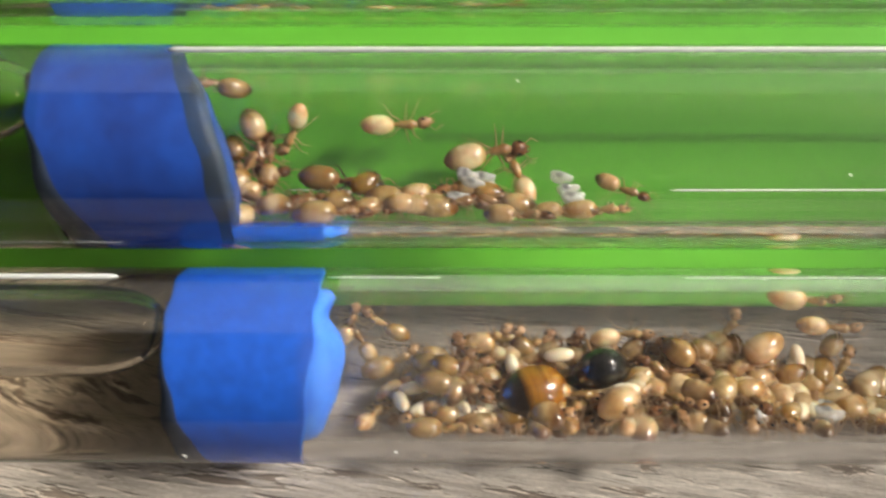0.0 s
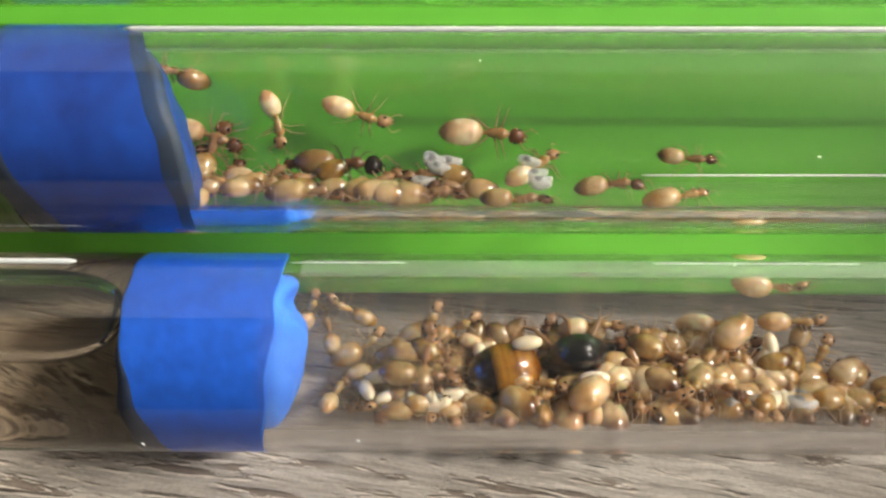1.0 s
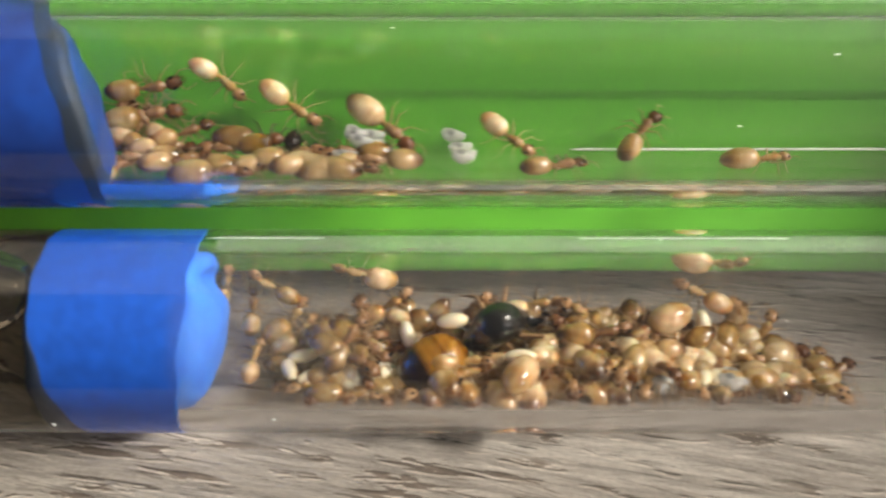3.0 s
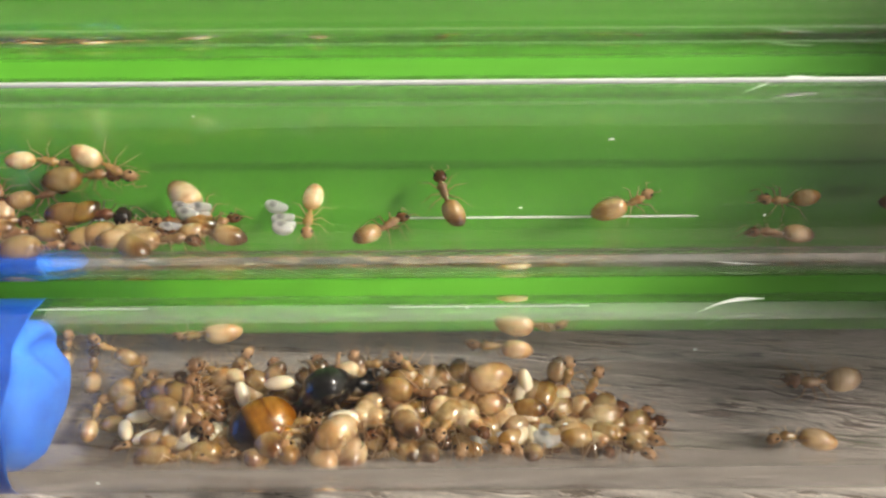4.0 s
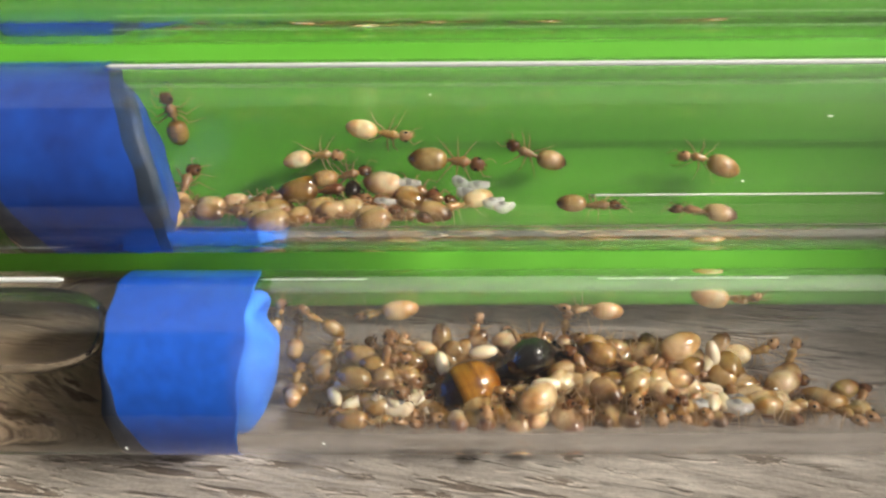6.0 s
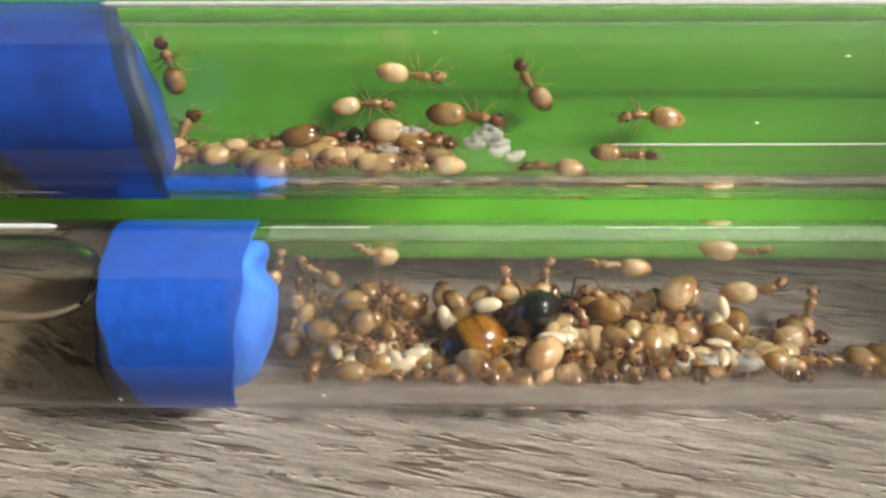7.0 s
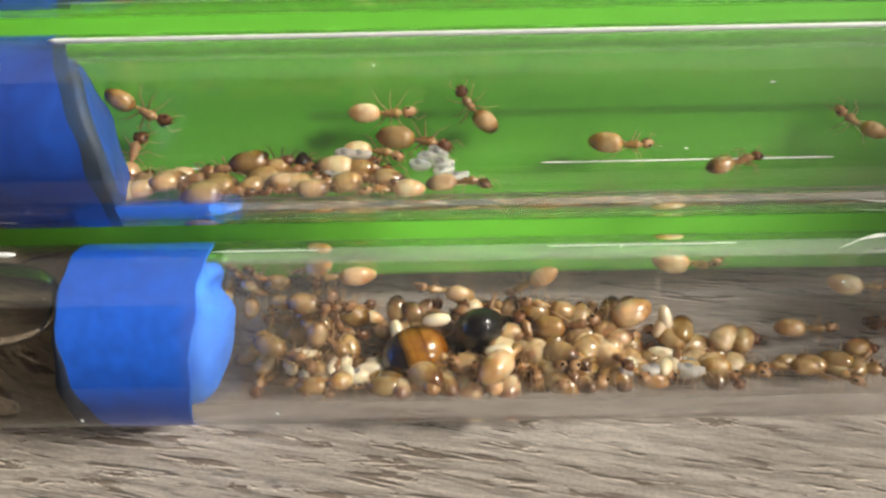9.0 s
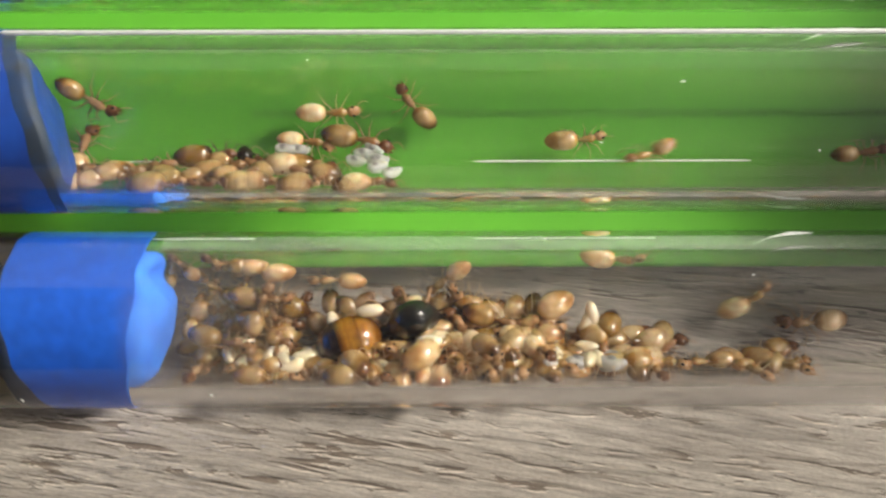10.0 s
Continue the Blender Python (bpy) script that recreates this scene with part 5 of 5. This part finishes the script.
    go(walker, [
        (0, on_wall(1, 64.39, -8.6, 20)),
        (5.5, on_wall(1, 64.38, -3.0, 60)),
        (7, on_wall(1, 63.00, -6.4, 90)),
        (8, on_wall(1, 62.20, 18.3, 120)),
        (9, on_wall(1, 59.84, 61.2, 130)),
        (10, on_wall(1, 61.84, 73.7, 140)),
    ])
    walker = worker('pale', 0, 0.9, on_wall(1, 66.4, -3, -20))
    go(walker, [
        (0, on_wall(1, 66.36, -3.3, -20)),
        (5.5, on_wall(1, 67.49, 2.4, 40)),
        (7, on_wall(1, 64.01, 4.5, 60)),
        (8, on_wall(1, 64.67, 23.9, 90)),
        (10, on_wall(1, 62.76, 26.8, 70)),
    ])
    walker = worker('brown', 0, 0.9, on_wall(1, 63.4, -36, 10))
    go(walker, [
        (0, on_wall(1, 63.43, -35.9, 10)),
        (5.5, on_wall(1, 60.37, -37.0, 10)),
        (7, on_wall(1, 59.02, -28.9, 20)),
        (10, on_wall(1, 58.95, -24.0, 40)),
    ])
    walker = worker('pale', 1, 0.85, on_wall(1, 69.3, 7, 160))
    go(walker, [
        (0, on_wall(1, 69.33, 7.4, 160)),
        (5.5, on_wall(1, 69.58, 13.7, 160)),
        (7, on_wall(1, 66.56, 4.6, 150)),
        (8, on_wall(1, 69.01, 13.0, 150)),
        (10, on_wall(1, 65.38, 11.1, 160)),
    ])
    walker = worker('pale', 2, 0.95, on_wall(1, 91.0, -8, 30))
    go(walker, [
        (0, on_wall(1, 91.04, -8.0, 30)),
        (5.5, on_wall(1, 92.22, -15.1, 20)),
        (7, on_wall(1, 92.37, -16.7, 20)),
        (8, on_wall(1, 94.39, -19.5, 80)),
        (9, on_wall(1, 96.41, -22.4, 140)),
        (10, on_wall(1, 98.43, -25.3, 200)),
    ])

    # the heap on the tube's floor: cream ants and brood along its front, brown ones behind, loosening to the right
    rng = random.Random(7)
    made = 0
    while made < 140:
        x = rng.triangular(62, 108, 80)
        around = rng.uniform(-72, -10) if rng.random() < 0.8 else rng.uniform(-50, 16)
        lift = rng.choice((0.0, 0.0, 0.6, 1.4, 2.3)) if 66 < x < 100 else 0.0
        if x > 92:
            around, lift = min(around, -22 - 2 * (x - 92)), min(lift, 0.6)
        if 71 < x < 84 and around > -60 or 69 < x < 84 and around > -64 and lift > 0.5:
            continue
        if around < -60:
            kind = rng.choice(("pale", "pale", "pale", "pale", "big"))
        elif x < 74:
            kind = rng.choice(("amber", "amber", "deep", "brown", "deep"))
        else:
            kind = rng.choice(("amber", "deep", "big", "brown", "pale") if x < 86 else ("amber", "pale", "big", "pale", "deep"))
        heading = rng.uniform(-180, 180)
        size = rng.uniform(0.9, 1.18)
        if 92.5 < x < 97:
            shift = -rng.uniform(5, 11)
        elif x < 71:
            shift = -rng.uniform(1, 5)
        elif x > 102.5:
            shift = rng.uniform(1, 9)
        else:
            shift = -rng.uniform(0, 1.5)
        rise = rng.uniform(15, 55) if x < 70 and rng.random() < 0.35 else 0.0
        ob = worker(kind, rng.randrange(3 if kind == "pale" else 2), size, on_wall(1, x, around, heading, lift + 0.2))
        restless(ob, 1, x, around, heading, lift + 0.2, rng, shift=shift, rise=rise)
        made += 1

    # the row of cream gasters along the heap's front
    for i in range(21):
        x, around, heading = 64.5 + 1.95 * i + rng.uniform(-0.5, 0.5), rng.uniform(-68, -61), rng.uniform(-35, 35) + rng.choice((0, 180))
        if 72.5 < x < 78.5:
            continue
        shift = -rng.uniform(4, 8) if 93 < x < 97.5 else rng.uniform(2, 7) if x > 102 else 0.0
        ob = worker("pale", rng.randrange(3), rng.uniform(0.95, 1.2), on_wall(1, x, around, heading, 0.35))
        restless(ob, 1, x, around, heading, 0.35, rng, 0.6, shift=shift)

    for i in range(92):
        x, around, heading = rng.triangular(62, 102, 76), rng.uniform(-74, 4), rng.uniform(-180, 180)
        shift = -rng.uniform(3, 9) if x > 92 else -rng.uniform(1, 5) if x < 70 else 0.0
        ob = worker("deep", rng.randrange(2), rng.uniform(0.85, 1.05), on_wall(1, x, around, heading, -0.15))
        restless(ob, 1, x, around, heading, -0.15, rng, shift=shift)

    # the crowd along the floor of the second tube
    for i in range(9):
        x, around, heading = 51.5 + 2.2 * i + rng.uniform(-0.8, 0.8), rng.uniform(-64, -40), rng.choice((0, 180)) + rng.uniform(-30, 30)
        kind = rng.choice(("brown", "amber"))
        ob = worker(kind, rng.randrange(2), rng.uniform(0.92, 1.12), on_wall(2, x, around, heading, 0.2))
        restless(ob, 2, x, around, heading, 0.2, rng)

    # the brood
    first = larva(0.76)
    large = larva(1.0)
    large.matrix_basis = on_wall(1, 94.4, -74, 12, 0.9)
    for i in range(21):
        if i < 10:
            tube, x, around = 2, rng.uniform(66.5, 76.5), rng.uniform(-58, -24)
        else:
            tube, x, around = 1, rng.uniform(90, 99.5), rng.uniform(-76, -60)
        m = on_wall(tube, x, around, rng.uniform(-40, 40), rng.uniform(0.2, 1.0) if tube == 2 else rng.uniform(0.2, 0.9))
        ob = copy_thing(first if tube == 2 else large, m) if i else first
        ob.animation_data_clear()
        ob.matrix_basis = m
        if tube == 2:
            ob.animation_data_clear()
            late = on_wall(2, 75.5 + rng.uniform(-2, 2), around, rng.uniform(-40, 40), 0.3)
            walk(ob, [(0, m), (2.2, m), (4.5, m), (6.8, late), (10, late)] if i % 3 else [(0, m), (10, m)])
    grub = larva(1.2)
    grub.children[0].data.materials[0] = PUPA
    tagged(grub, "large cream ant larva with a dark spot, lying before the heap", "larva", group="ant brood")
    grub.matrix_basis = on_wall(1, 67.6, -74, 178, 0.5)
    first = pupa()
    for i in range(50):
        m = on_wall(1, rng.uniform(62, 99), rng.uniform(-70, -56) if i % 4 else rng.uniform(-50, 5), rng.uniform(-180, 180), rng.uniform(0.3, 1.6))
        ob = copy_thing(first, m) if i else first
        ob.matrix_basis = m
    for m in (on_wall(1, 75.2, 28, 8, 4.2), on_wall(1, 80.6, -75, 0, 3.4)):
        copy_thing(first, m)


motions()
